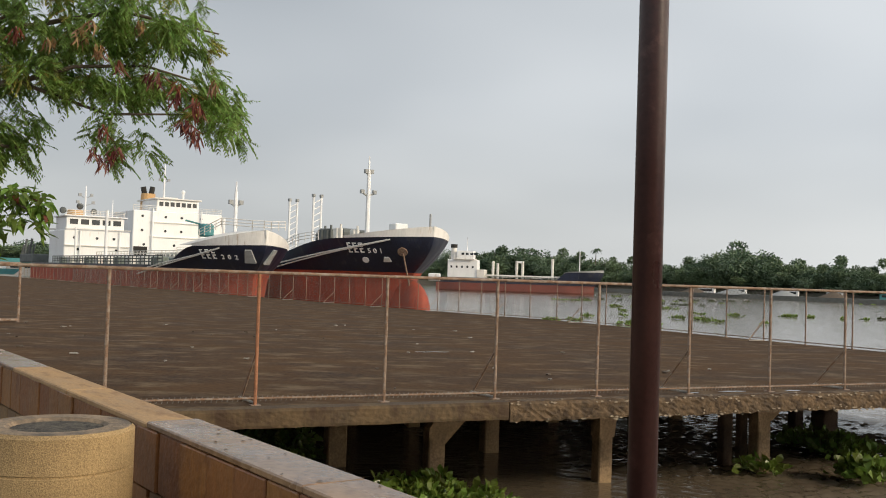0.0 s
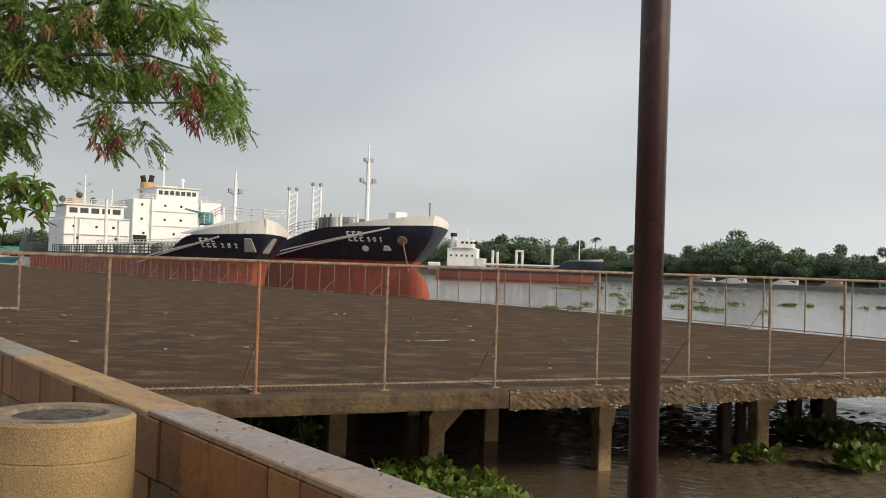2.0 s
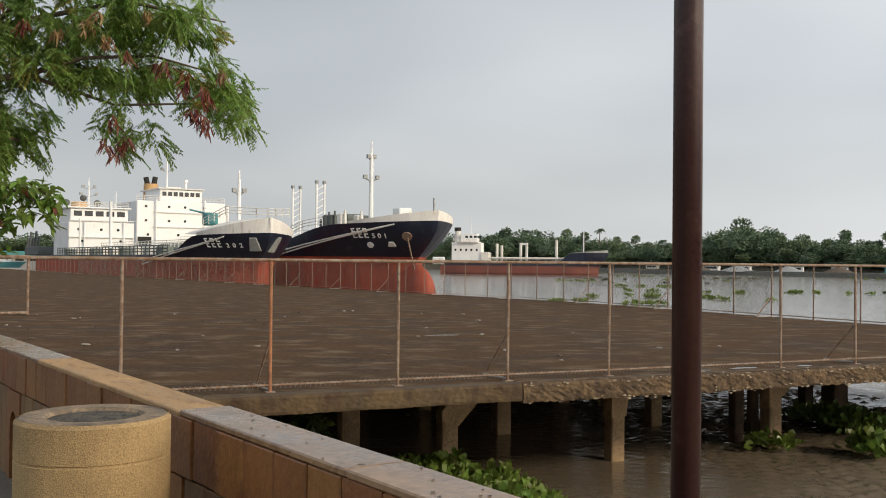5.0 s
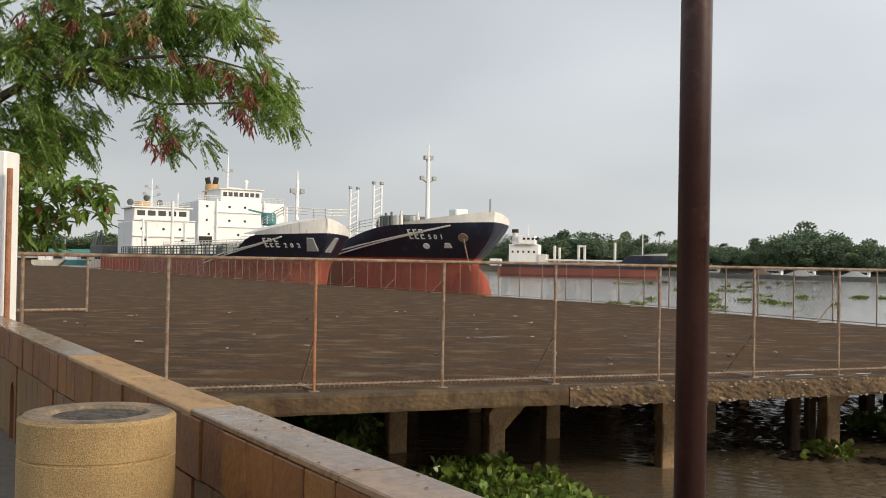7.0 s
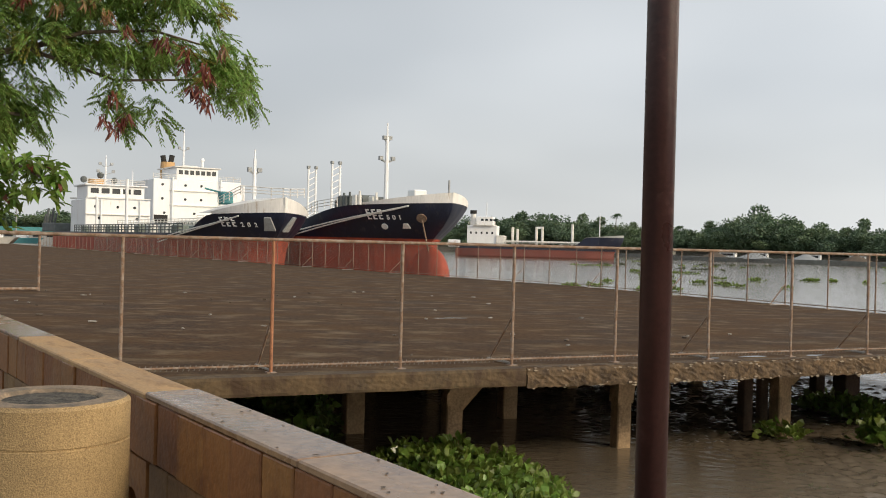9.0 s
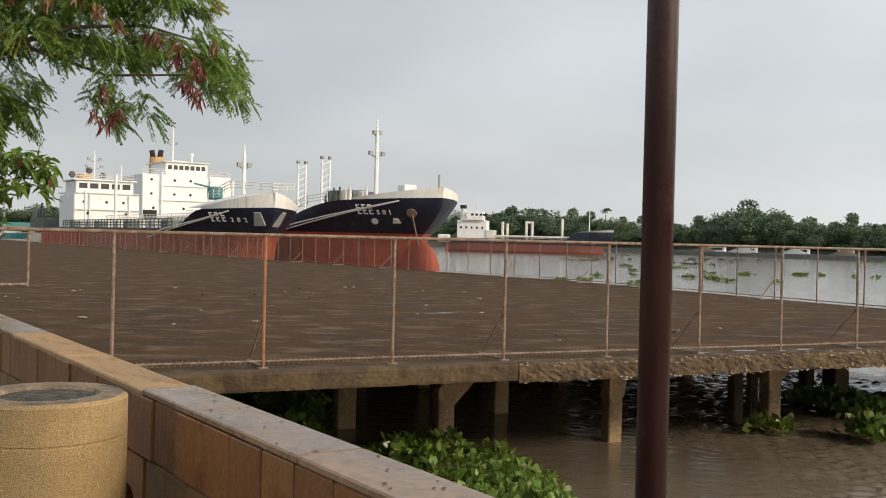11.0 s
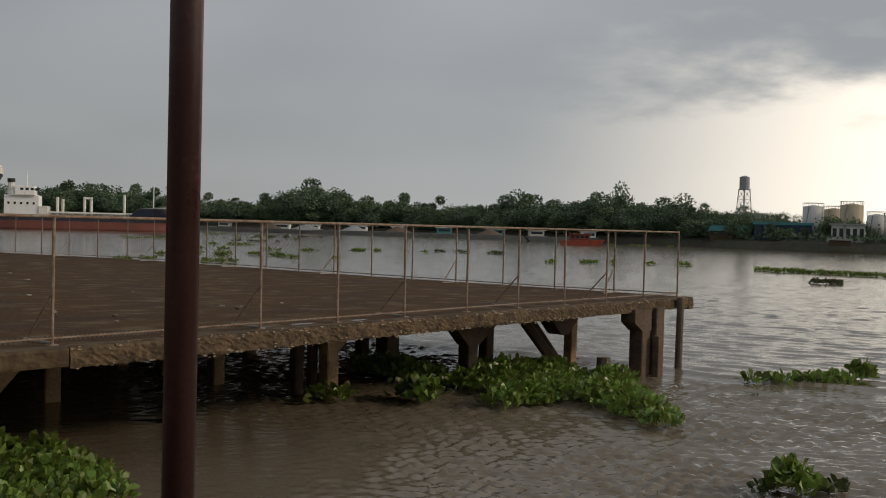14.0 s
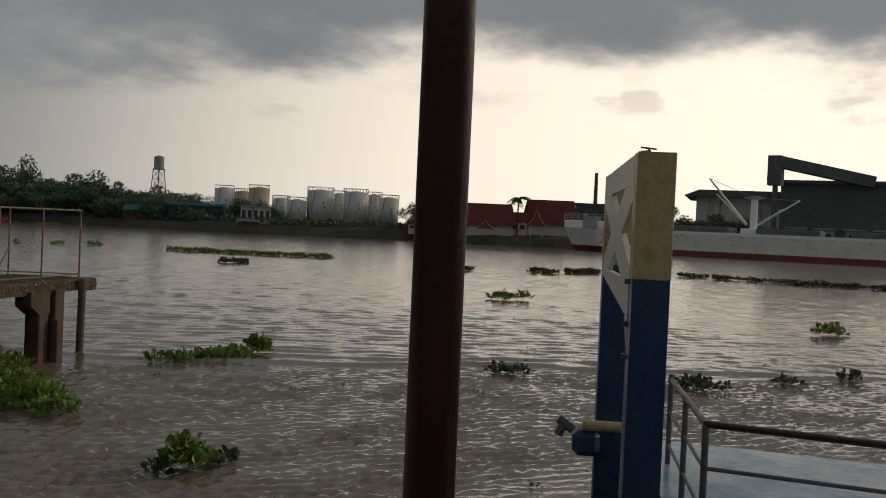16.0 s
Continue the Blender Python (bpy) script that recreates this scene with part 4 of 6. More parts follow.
    for a in ((-19.8, -2.6, 1.6), (-18.4, 0.6, 1.9), (-16.4, -1.6, 1.3)):
        bm = B(); rod(bm, (a[0], a[1] - 1, fore + 0.5), (a[0], a[1] + 1, fore + 0.5), 0.7, 10); box(bm, a[0] - 0.9, a[1] - 1.3, fore - 1.9, a[0] + 0.9, a[1] + 1.3, fore + a[2] - 0.9, 0.1); part("winch", bm, M_SHED, t)
    bm = B(); box(bm, -8.6, -0.8, fore, -7.0, 0.8, fore + 1.6, 0.1); part("bow_locker", bm, M_WHITE, t)
    bm = B(); rod(bm, (-1.2, 0, fore + 1.0), (-1.2, 0, fore + 2.4), 0.12, 6); part("jack_staff", bm, M_GREY, t)
    railing(t, [(-27, -8.7, main + 0.2), (-20, -8.6, main + 1.1), (-15.5, -8.4, main + 2.0), (-11.5, -7.9, fore - 0.5)], 1.0, 1.2)
    for x, y in ((-16.5, -5.0), (-13.8, -5.6), (-12.4, -3.0), (-11.0, -5.8)):
        bm = B(); box(bm, x - 0.5, y - 0.4, fore - 0.6, x + 0.5, y + 0.4, fore + 0.9, 0.1); rod(bm, (x + 0.7, y, fore - 0.6), (x + 0.7, y, fore + 1.3), 0.14, 6); part("mooring_gear", bm, M_CREAM if x > -13 else M_SHED, t)
    hull_text(t, "501", (-8.0, -7.4, -6.8, -6.1, -5.55, -5.0), 6.45, 0.82, form)
    plate(t, "hawse_pipe", -3.1, 6.6, 1.1, 1.1, M_RUST, form, True); plate(t, "hull_mark", -7.1, 5.7, 0.75, 0.75, M_WHITE, form, True); plate(t, "hull_mark", -5.0, 5.8, 0.9, 0.6, M_CREAM, form)
    a, b = on_hull(form, -3.1, 6.5, 0.2).translation, on_hull(form, -4.0, 2.6, 0.5).translation
    bm = B(); rod(bm, a, b, 0.09, 5); part("anchor_chain", bm, M_RUST, t)
    for q in (0, 0.4):
        pts = [on_hull(form, -3.4 - 20 * u, 7.9 - 3.3 * u ** 0.9 - q * u, 0.25).translation for u in (0, 0.15, 0.3, 0.45, 0.6, 0.8, 1.0)]; bm = B()
        for p0, p1 in zip(pts[:-1], pts[1:]): rod(bm, p0, p1, 0.085, 5)
        part("mooring_rope", bm, M_CREAM, t)
    return t

def tanker_small():
    t = thing("tanker_ship", wharf_at(42, 8), "small navy and red tanker with a pale domed bow", "ship", "ships moored at the wharf")
    L, Bm, main, fore, fl = 96, 13.4, 4.4, 6.6, 6.5
    form = (L, Bm, -2.0, 3.9, main, fore, -0.8, 3.0)
    hull(t, form, fl, (M_RED, M_NAVY, M_BULWARK), 1.5, 6.5, 0.8)
    # turtle-back over the bow
    v, f = [], []; n = 13; m = 12; xs = [-9.5 + 8.2 * i / m for i in range(m + 1)]
    for x in xs:
        b = max(0.05, section_half(x, fore, form) - 0.25); u = (x + 9.5) / 8.2
        for j in range(n):
            a = math.pi * j / (n - 1); v.append((x, -b * math.cos(a), fore - 0.1 + (0.1 + 1.5 * math.sin(min(1.0, u * 1.4) * math.pi / 2)) * math.sin(a) ** 0.55))
    for i in range(m):
        for j in range(n - 1): p = i * n + j; f.append((p, p + n, p + n + 1, p + 1))
    f.append(tuple(range(n))); f.append(tuple(m * n + j for j in range(n)))
    raw("turtle_back", v, f, M_BULWARK, t, True)
    x0, x1, w = -69, -80, 5.3
    deckhouse(t, x0, x1, 4.7, main - 0.5, 9.6, -4.4, 4.4, 11.7, 5, 1.2, 0.8, M_WHITE, w)
    for zz, ys in ((8.4, (-3.2, 0.2, 2.8)), (6.6, (-2.6, 3.2))):
        for y in ys:
            bm = B(); rod(bm, (x0, y, zz), (x0 + 0.06, y, zz), 0.22, 10); part("porthole", bm, M_GLASS, t)
    for zz in (9.8, 7.2):
        bm = B(); box(bm, x0 - 0.02, -4.7, zz - 0.06, x0 + 0.35, w, zz + 0.06); part("deck_ledge", bm, M_CREAM, t)
    for y in (-2.4, 3.6):
        bm = B(); rod(bm, (x0 + 0.3, y, main), (x0 + 0.3, y, 9.6), 0.12, 8); part("vent_pipe", bm, M_WHITE, t)
    railing(t, [(x0 - 0.3, -4.4, 11.9), (x0 - 0.3, w - 0.9, 11.9)], 0.8, 1.2)
    bm = B(); rod(bm, (-76, -1.6, 11.7), (-76, -1.6, 13.0), 1.5, 14, 1.3); f = part("funnel", bm, M_BUFF, t, "low buff funnel")
    for y in (-3.6, -1.0, 1.2):
        bm = B(); bmesh.ops.create_uvsphere(bm, u_segments=8, v_segments=6, radius=0.55, matrix=Matrix.Translation((-76, y, 12.9 if y != -1.0 else 13.7))); part("vent_cowl", bm, M_SHED, t)
    mast(t, -75, -0.4, 11.9, 17.0, 0.14, ((15.0, 0.9), (13.8, 1.2)))
    mast(t, -73, 3.4, 11.9, 14.8, 0.1)
    railing(t, [(x0 + 1, -Bm / 2 + 0.3, main), (-13, -Bm / 2 + 0.3, main)], 1.0, 1.6, M_SHED, 0.06)
    railing(t, [(x0 + 1, 0, main + 0.8), (-12, 0, main + 0.8)], 1.1, 1.6)
    for y in (-4.2, -2.0, 1.8):
        bm = B(); rod(bm, (x0 + 1, y, main + 0.7), (-20, y, main + 0.7), 0.26, 8); part("deck_pipe", bm, M_SHIPDECK, t)
    for k in range(10):
        bm = B(); x = -18.5 - 5.2 * k; box(bm, x, -Bm / 2 + 0.7, main - 0.1, x + 2.2, -Bm / 2 + 2.0, main + 0.9, 0.1); part("hatch", bm, M_CREAM if k % 3 else M_SHIPDECK, t)
    bm = B(); rod(bm, (-58, -5.4, main), (-58, -5.4, 9.6), 0.16, 8); part("deck_post", bm, M_WHITE, t)
    bm = B(); rod(bm, (-39, -5.8, main), (-39, -5.8, 11.2), 0.2, 8); part("deck_post", bm, M_WHITE, t)
    mast(t, -9.3, 0, fore - 0.3, 13.4, 0.24, ((10.7, 0.55),))
    bm = B(); box(bm, -14.6, -2.2, fore + 1.0, -13.2, -0.8, fore + 2.4, 0.2); rod(bm, (-14, -1.5, fore + 2.2), (-14.6, -3.6, fore + 2.7), 0.1, 6); part("deck_crane", bm, M_TEAL, t)
    railing(t, [(-10, -3.6, fore + 0.7), (-4, -3.4, fore + 1.7), (-2.0, -1.0, fore + 1.5), (-1.4, 0, fore + 1.5), (-2.0, 1.0, fore + 1.5), (-4, 3.4, fore + 1.7)], 0.9, 1.5)
    hull_text(t, "202", (-6.6, -6.0, -5.4, -4.6, -4.0, -3.4), 5.2, 0.72, form)
    plate(t, "anchor_pocket", -2.2, 5.5, 1.2, 1.5, M_GREY, form)
    m = on_hull(form, -2.2, 5.5); mir = Matrix.Scale(-1, 4, (0, 1, 0))
    bm = B(); prism(bm, [(-0.36, 0.85), (0.36, 0.85), (0.65, -0.85), (-0.65, -0.85)], -0.05, 0.12); bmesh.ops.transform(bm, matrix=mir @ m, verts=bm.verts); part("anchor_pocket", bm, M_GREY, t)
    for q in (0, 0.35):
        pts = [on_hull(form, -4.2 - 16 * u, 6.3 - 2.6 * u ** 0.8 - q * u, 0.25).translation for u in (0, 0.2, 0.4, 0.6, 0.8, 1.0)]; bm = B()
        for p0, p1 in zip(pts[:-1], pts[1:]): rod(bm, p0, p1, 0.075, 5)
        part("mooring_rope", bm, M_CREAM, t)
    # dark gangway and gear aft
    bm = B(); box(bm, -96, -6.4, main, -84, 6.2, main + 1.4, 0.1); part("poop_deck", bm, M_SHED, t)
    for k in range(5):
        bm = B(); x = -95 + 2.4 * k; rod(bm, (x, -6.2, main + 1.4), (x + 0.4, -6.0, main + 3.0 + (k % 2)), 0.2, 6); part("davit", bm, M_SHED, t)
    return t
tanker_large()
tanker_small()

def far_tanker():
    t = thing("tanker_ship", pose(53.5, 325, WATER, 0, 0, -8), "distant dark and red coastal tanker with a white deckhouse", "ship")
    L, Bm, main, fore = 56, 10, 4.4, 7.4
    hull(t, (L, Bm, -1.5, 2.7, main, fore, 0.0, 3.0), 12, (M_RED_DULL, M_NAVY, M_GREY), 0.8, 4.0)
    bm = B(); box(bm, -52, -4.2, main, -42, 4.2, 10.4, 0.1); part("deckhouse", bm, M_WHITE, t)
    bm = B(); box(bm, -49, -3.4, 10.4, -43.5, 3.4, 13.4, 0.1); part("wheelhouse", bm, M_WHITE, t)
    windows(t, -43.5, -3, 3, 12.4, 5, 0.8, 0.7)
    for k in range(4):
        bm = B(); box(bm, -47.5 + 1.5 * k, -3.46, 12.0, -46.6 + 1.5 * k, -3.4, 12.7); part("window", bm, M_GLASS, t)
    bm = B(); rod(bm, (-50.5, 0, 9.4), (-50.5, 0, 15.0), 1.1, 10, 0.9); f = part("funnel", bm, M_CREAM, t)
    bm = B(); rod(bm, (-50.5, 0, 14.4), (-50.5, 0, 15.6), 1.15, 10); part("funnel_top", bm, M_DARK, f)
    bm = B(); box(bm, -42.1, -4.6, main, -39.5, 4.6, 7.2, 0.1); part("lower_house", bm, M_CREAM, t)
    bm = B(); box(bm, -50, -5.2, 10.4, -43, 5.2, 10.7); part("bridge_wing", bm, M_CREAM, t)
    for k in range(5):
        bm = B(); box(bm, -51 + 1.8 * k, -4.26, 7.6, -50.4 + 1.8 * k, -4.2, 8.3); part("window", bm, M_GLASS, t)
    railing(t, [(-51.5, -4.3, 10.7), (-42.5, -4.3, 10.7)], 1.0, 1.6)
    mast(t, -46, 0, 13.2, 18.5, 0.15); mast(t, -8, 0, fore, 15.5, 0.2)
    for x, h in ((-37, 10.2), (-35.4, 9.6), (-29, 10.5), (-27, 10.5), (-17, 11.5)):
        bm = B(); rod(bm, (x, 0, main), (x, 0, h), 0.45, 8); part("vent_mast", bm, M_CREAM, t)
    bm = B(); box(bm, -29.4, -0.3, 9.8, -26.6, 0.3, 10.5); part("cargo_frame", bm, M_WHITE, t)
    railing(t, [(-41, -4.6, main), (-13, -4.6, main)], 1.2, 2.4)
    for y in (-3, -1, 2):
        bm = B(); rod(bm, (-41, y, main + 0.9), (-13, y, main + 0.9), 0.3, 6); part("deck_pipe", bm, M_SHIPDECK if y == -1 else M_CREAM, t)
    bm = B(); box(bm, -58.5, -4.5, 3.0, -54.5, -1.5, 5.5, 0.3); part("aft_locker", bm, M_WHITE, t)
    return t
far_tanker()


# ---- plants ----
def leaf_cloud(name, leaves, mat, parent=None, shape=((0, -0.5), (0.3, -0.35), (0.7, -0.3), (1.0, 0.0), (0.7, 0.3), (0.3, 0.35)), fold=0.15):
    """One mesh of many leaves: each is (place, direction, up, length, width)."""
    v, f = [], []
    for p, d, u, ln, w in leaves:
        d = d.normalized(); s = d.cross(u)
        s = s.normalized() if s.length > 1e-4 else Vector((1, 0, 0)); n = s.cross(d)
        k = len(v)
        for a, b in shape:
            q = p + d * (a * ln) + s * (b * w) + n * (fold * w * (abs(b) * 2) - 0.25 * ln * a * a)
            v.append((q.x, q.y, q.z))
        f.append(tuple(range(k, k + len(shape))))
    return raw(name, v, f, mat, parent)

def rand_dir(r, zmin=-1.0, zmax=1.0):
    a = r.uniform(0, 2 * math.pi); z = r.uniform(zmin, zmax); c = math.sqrt(max(0, 1 - z * z))
    return Vector((c * math.cos(a), c * math.sin(a), z))

STRIP = ((0, -0.35), (0.6, -0.5), (1.0, 0.0), (0.6, 0.5), (0, 0.35))
def feathery_tree():
    t = thing("feathery_tree", Matrix.LocRotScale((-8.42, 12.07, 0.3), None, (1.94, 1.94, 1.94)), "feathery green tree with hanging red-brown seed pods", "tree")
    r = random.Random(21)
    # trunk and limbs
    bm = B()
    limbs = [((0, 0, 0.77), (0.1, 0.1, 1.4), 0.13, 0.11), ((0.1, 0.1, 1.4), (0.7, 0.1, 2.45), 0.11, 0.07), ((0.7, 0.1, 2.45), (1.3, -0.1, 2.7), 0.04, 0.026), ((1.3, -0.1, 2.7), (1.65, -0.1, 2.76), 0.026, 0.018), ((1.65, -0.1, 2.76), (1.95, -0.05, 2.87), 0.018, 0.012), ((1.95, -0.05, 2.87), (2.38, 0, 2.9), 0.012, 0.009), ((2.38, 0, 2.9), (2.75, 0, 2.8), 0.009, 0.004),
             ((0.7, 0.1, 2.45), (1.3, 0.1, 3.1), 0.03, 0.018), ((1.3, 0.1, 3.1), (2.2, 0.0, 3.25), 0.022, 0.012), ((2.2, 0.0, 3.25), (2.85, 0.0, 3.12), 0.012, 0.005), ((1.65, -0.1, 2.74), (2.15, 0.0, 2.58), 0.014, 0.009), ((2.15, 0.0, 2.58), (2.85, 0.0, 2.6), 0.009, 0.004), ((2.15, 0, 2.58), (2.25, -0.05, 2.3), 0.008, 0.004), ((0.7, 0.1, 2.45), (1.6, 0.1, 2.35), 0.025, 0.008), ((1.3, 0.1, 3.1), (2.0, -0.1, 3.6), 0.02, 0.006), ((0.1, 0.1, 1.4), (-0.6, 0.3, 3.4), 0.08, 0.04)]
    for a, b, r0, r1 in limbs: rod(bm, a, b, r0, 8, r1)
    part("trunk", bm, M_BARK, t)
    # sprays fill soft masses of foliage: place, half-widths, count
    masses = ((1.46, 2.94, 0.52, 0.27, 115), (2.26, 3.06, 0.36, 0.17, 66), (2.62, 3.06, 0.16, 0.11, 9), (2.14, 2.74, 0.52, 0.09, 52), (2.76, 2.68, 0.17, 0.17, 26), (2.93, 2.5, 0.09, 0.12, 9), (1.36, 2.48, 0.32, 0.17, 46), (1.28, 2.22, 0.22, 0.12, 18), (2.22, 2.38, 0.18, 0.14, 13), (0.95, 2.5, 0.34, 0.5, 50), (1.82, 3.42, 0.9, 0.22, 90))
    green, yellow = [], []
    for mx, mz, rx, rz, count in masses:
        for _ in range(count):
            a = r.uniform(0, 2 * math.pi); q = math.sqrt(r.random())
            c = Vector((mx + rx * q * math.cos(a), r.uniform(-0.32, 0.4), mz + 0.06 + rz * q * math.sin(a)))
            out = rand_dir(r, -0.3, 0.3); tone = yellow if r.random() < 0.07 else green
            for _ in range(r.randint(6, 9)):
                d = (out * 0.55 + Vector((0.25, 0, -0.45)) + rand_dir(r) * 0.55).normalized(); p = c + rand_dir(r) * r.uniform(0, 0.07)
                ln = r.uniform(0.1, 0.165); side = d.cross(Vector((0, 0, 1)))
                side = side.normalized() if side.length > 1e-3 else Vector((1, 0, 0))
                for i in range(9):
                    q2 = p + d * (ln * (i + 0.6) / 9) - Vector((0, 0, 0.3 * ln * (i / 9) ** 2)); wl = 1.0 - 0.5 * abs(i / 8 - 0.45)
                    for s in (-1, 1):
                        dd = (side * s + d * 0.7 + Vector((0, 0, r.uniform(-0.4, 0.0)))).normalized()
                        tone.append((q2, dd, Vector((r.gauss(0, 0.3), r.gauss(0, 0.3), 1)), wl * r.uniform(0.032, 0.048), r.uniform(0.009, 0.0125)))
    leaf_cloud("leaves", green, M_LEAF, t, STRIP); leaf_cloud("yellow_leaves", yellow, M_LEAFY, t, STRIP)
    for x, z, n in ((2.28, 2.38, 1), (2.22, 2.24, 1), (2.34, 2.26, 1), (2.28, 2.2, 1), (2.54, 2.71, 1), (2.6, 2.7, 1), (2.66, 2.6, 1), (2.81, 2.57, 1), (2.84, 2.5, 1), (2.74, 2.44, 1), (2.83, 2.36, 1), (2.78, 2.4, 1), (2.33, 2.78, 1), (2.16, 3.01, 0), (2.92, 2.68, 0), (2.11, 2.95, 0), (2.2, 2.88, 0), (2.45, 3.03, 0), (1.69, 2.97, 1), (1.9, 2.92, 0), (2.7, 2.66, 1), (1.55, 3.1, 1), (1.4, 3.0, 1)):
        c = Vector((x, r.uniform(-0.42, -0.3), z + 0.05)); pods = []
        for _ in range(r.randint(15, 22)):
            pods.append((c + rand_dir(r) * 0.03, Vector((r.gauss(0, 0.5), r.gauss(0, 0.5), -1)), rand_dir(r), r.uniform(0.06, 0.1), r.uniform(0.009, 0.013)))
        leaf_cloud("seedhead", pods, M_POD if n else M_POD_DRY, t, STRIP)
    for ch in t.children: ch.data.transform(Matrix.Translation((0, 0, -0.772)))   # down to the base of the trunk
    return t
feathery_tree()

def broadleaf_tree():
    t = thing("broadleaf_tree", Matrix.LocRotScale((-9.73, 18.5, 0.0), None, (1.94, 1.94, 1.94)), "small broad-leaved green tree behind the parapet", "tree"); r = random.Random(5)
    bm = B()
    limbs = [((0, 0, 0.52), (0.05, 0, 1.4), 0.09, 0.07), ((0.05, 0, 1.4), (0.3, -0.3, 2.4), 0.07, 0.04), ((0.3, -0.3, 2.4), (1.3, -0.9, 2.0), 0.03, 0.01), ((0.3, -0.3, 2.4), (0.9, -0.7, 2.6), 0.03, 0.01), ((0.05, 0, 1.4), (-0.5, 0.2, 2.8), 0.05, 0.02), ((0.2, -0.2, 2.1), (0.75, -0.6, 1.75), 0.025, 0.008)]
    for a, b, r0, r1 in limbs: rod(bm, a, b, r0, 7, r1)
    part("trunk", bm, M_BARK, t)
    leaves, yl = [], []
    for a, b, r0, r1 in limbs[1:]:
        a, b = Vector(a), Vector(b)
        for _ in range(30):
            c = a + (b - a) * r.uniform(0.3, 1.1) + rand_dir(r) * 0.17
            for _ in range(11):
                (yl if r.random() < 0.02 else leaves).append((c + rand_dir(r) * r.uniform(0, 0.12), (rand_dir(r, -0.9, 0.3)), Vector((r.gauss(0, 0.4), r.gauss(0, 0.4), 1)), r.uniform(0.1, 0.17), r.uniform(0.05, 0.075)))
    leaf_cloud("leaves", leaves, M_LEAF2, t); leaf_cloud("dry_leaves", yl, M_POD, t)
    for ch in t.children: ch.data.transform(Matrix.Translation((0, 0, -0.522)))
    return t
broadleaf_tree()

PADDLE = ((0, -0.06), (0.35, -0.1), (0.55, -0.42), (0.8, -0.42), (1.0, 0.0), (0.8, 0.42), (0.55, 0.42), (0.35, 0.1), (0, 0.06))
def weed_bed(name, label, spots, count, size, mat, seed, height=0.35, kind="stuff"):
    """Water plants that float: paddle leaves on stalks, dense within soft spots (x, y, radius)."""
    r = random.Random(seed); leaves = []; area = sum(s[2] ** 2 for s in spots)
    for x, y, rad in spots:
        for _ in range(max(4, int(count * rad * rad / area))):
            a = r.uniform(0, 2 * math.pi); q = rad * math.sqrt(r.random()) * (0.75 + 0.35 * noise.noise(Vector((x + 2 * math.cos(a), y + 2 * math.sin(a), seed))))
            hump = height * max(0.12, 1 - (q / rad) ** 2) * r.uniform(0.3, 1.0) * (0.7 + 0.6 * noise.noise(Vector((x + q * math.cos(a), (y + q * math.sin(a)) * 1.3, 3.0))))
            p = Vector((x + q * math.cos(a), y + q * math.sin(a), WATER + hump * 0.75))
            d = Vector((r.gauss(0, 0.6), r.gauss(0, 0.6), r.uniform(0.1, 1.0)))
            leaves.append((p, d, rand_dir(r), size * r.uniform(0.6, 1.6), size * r.uniform(0.45, 0.95)))
    ob = leaf_cloud(name, leaves, mat, None, PADDLE)
    return tagged(ob, label, "water plants", "beds of water plants", kind)
weed_bed("water_plants", "bright green water hyacinth bed beside the wharf piles", [(-0.2, 17.6, 0.8), (0.6, 16.6, 1.0), (1.1, 15.4, 1.0), (1.2, 14.3, 0.9), (-0.9, 17.4, 0.6), (0.2, 15.2, 1.1), (0.5, 13.4, 1.1), (-0.2, 16.2, 1.0)], 2900, 0.19, M_WEED, 1, 0.72)
weed_bed("water_plants", "green water plants in the shade under the wharf", [(-3.6, 22.4, 1.1), (-2.7, 20.6, 0.7), (-4.6, 23.2, 1.0), (-3.2, 19.3, 0.9)], 700, 0.22, M_WEED, 2, 0.5)
weed_bed("water_plants", "wide green water hyacinth raft round the wharf piles", [(10.0, 23.6, 1.3), (9.4, 24.8, 1.1), (11.2, 21.6, 1.3), (12.2, 22.6, 1.4), (13.2, 21.6, 1.4), (12.2, 20.2, 1.3), (11.3, 19.6, 0.9), (13.0, 18.8, 1.2), (12.7, 17.4, 0.9), (12.4, 16.3, 0.6), (14.2, 21.0, 1.1), (13.9, 23.2, 0.9), (10.4, 19.2, 0.6), (13.6, 19.8, 1.0)], 5600, 0.2, M_WEED, 3, 0.66)
weed_bed("water_plants", "clump of green water plants at the raft's edge", [(8.75, 20.4, 0.5), (8.9, 20.0, 0.35)], 150, 0.32, M_WEED, 4, 0.75)
weed_bed("water_plants", "small green water plants at a pile foot", [(7.1, 20.9, 0.4), (6.6, 21.0, 0.25)], 80, 0.22, M_WEED, 5, 0.35)
weed_bed("water_plants", "low green raft of drifting water plants", [(20.2, 19.9, 0.6), (20.9, 19.7, 0.6), (19.2, 20.1, 0.5), (18.4, 20.3, 0.35)], 220, 0.24, M_WEED, 6, 0.2)
weed_bed("water_plants", "upright green tuft of drifting water plants", [(22.0, 20.0, 0.42), (22.1, 19.9, 0.25)], 150, 0.24, M_WEED, 7, 0.85)
weed_bed("water_plants", "leafy green tuft of floating water plants", [(11.35, 11.45, 0.3), (11.2, 11.4, 0.42), (11.45, 11.5, 0.2)], 210, 0.24, M_WEED, 8, 0.95)
weed_bed("water_plants", "dark trailing scraps of floating weed", [(11.75, 11.2, 0.22), (12.0, 11.3, 0.18), (10.8, 11.6, 0.25)], 70, 0.16, M_WEED_DARK, 9, 0.2)
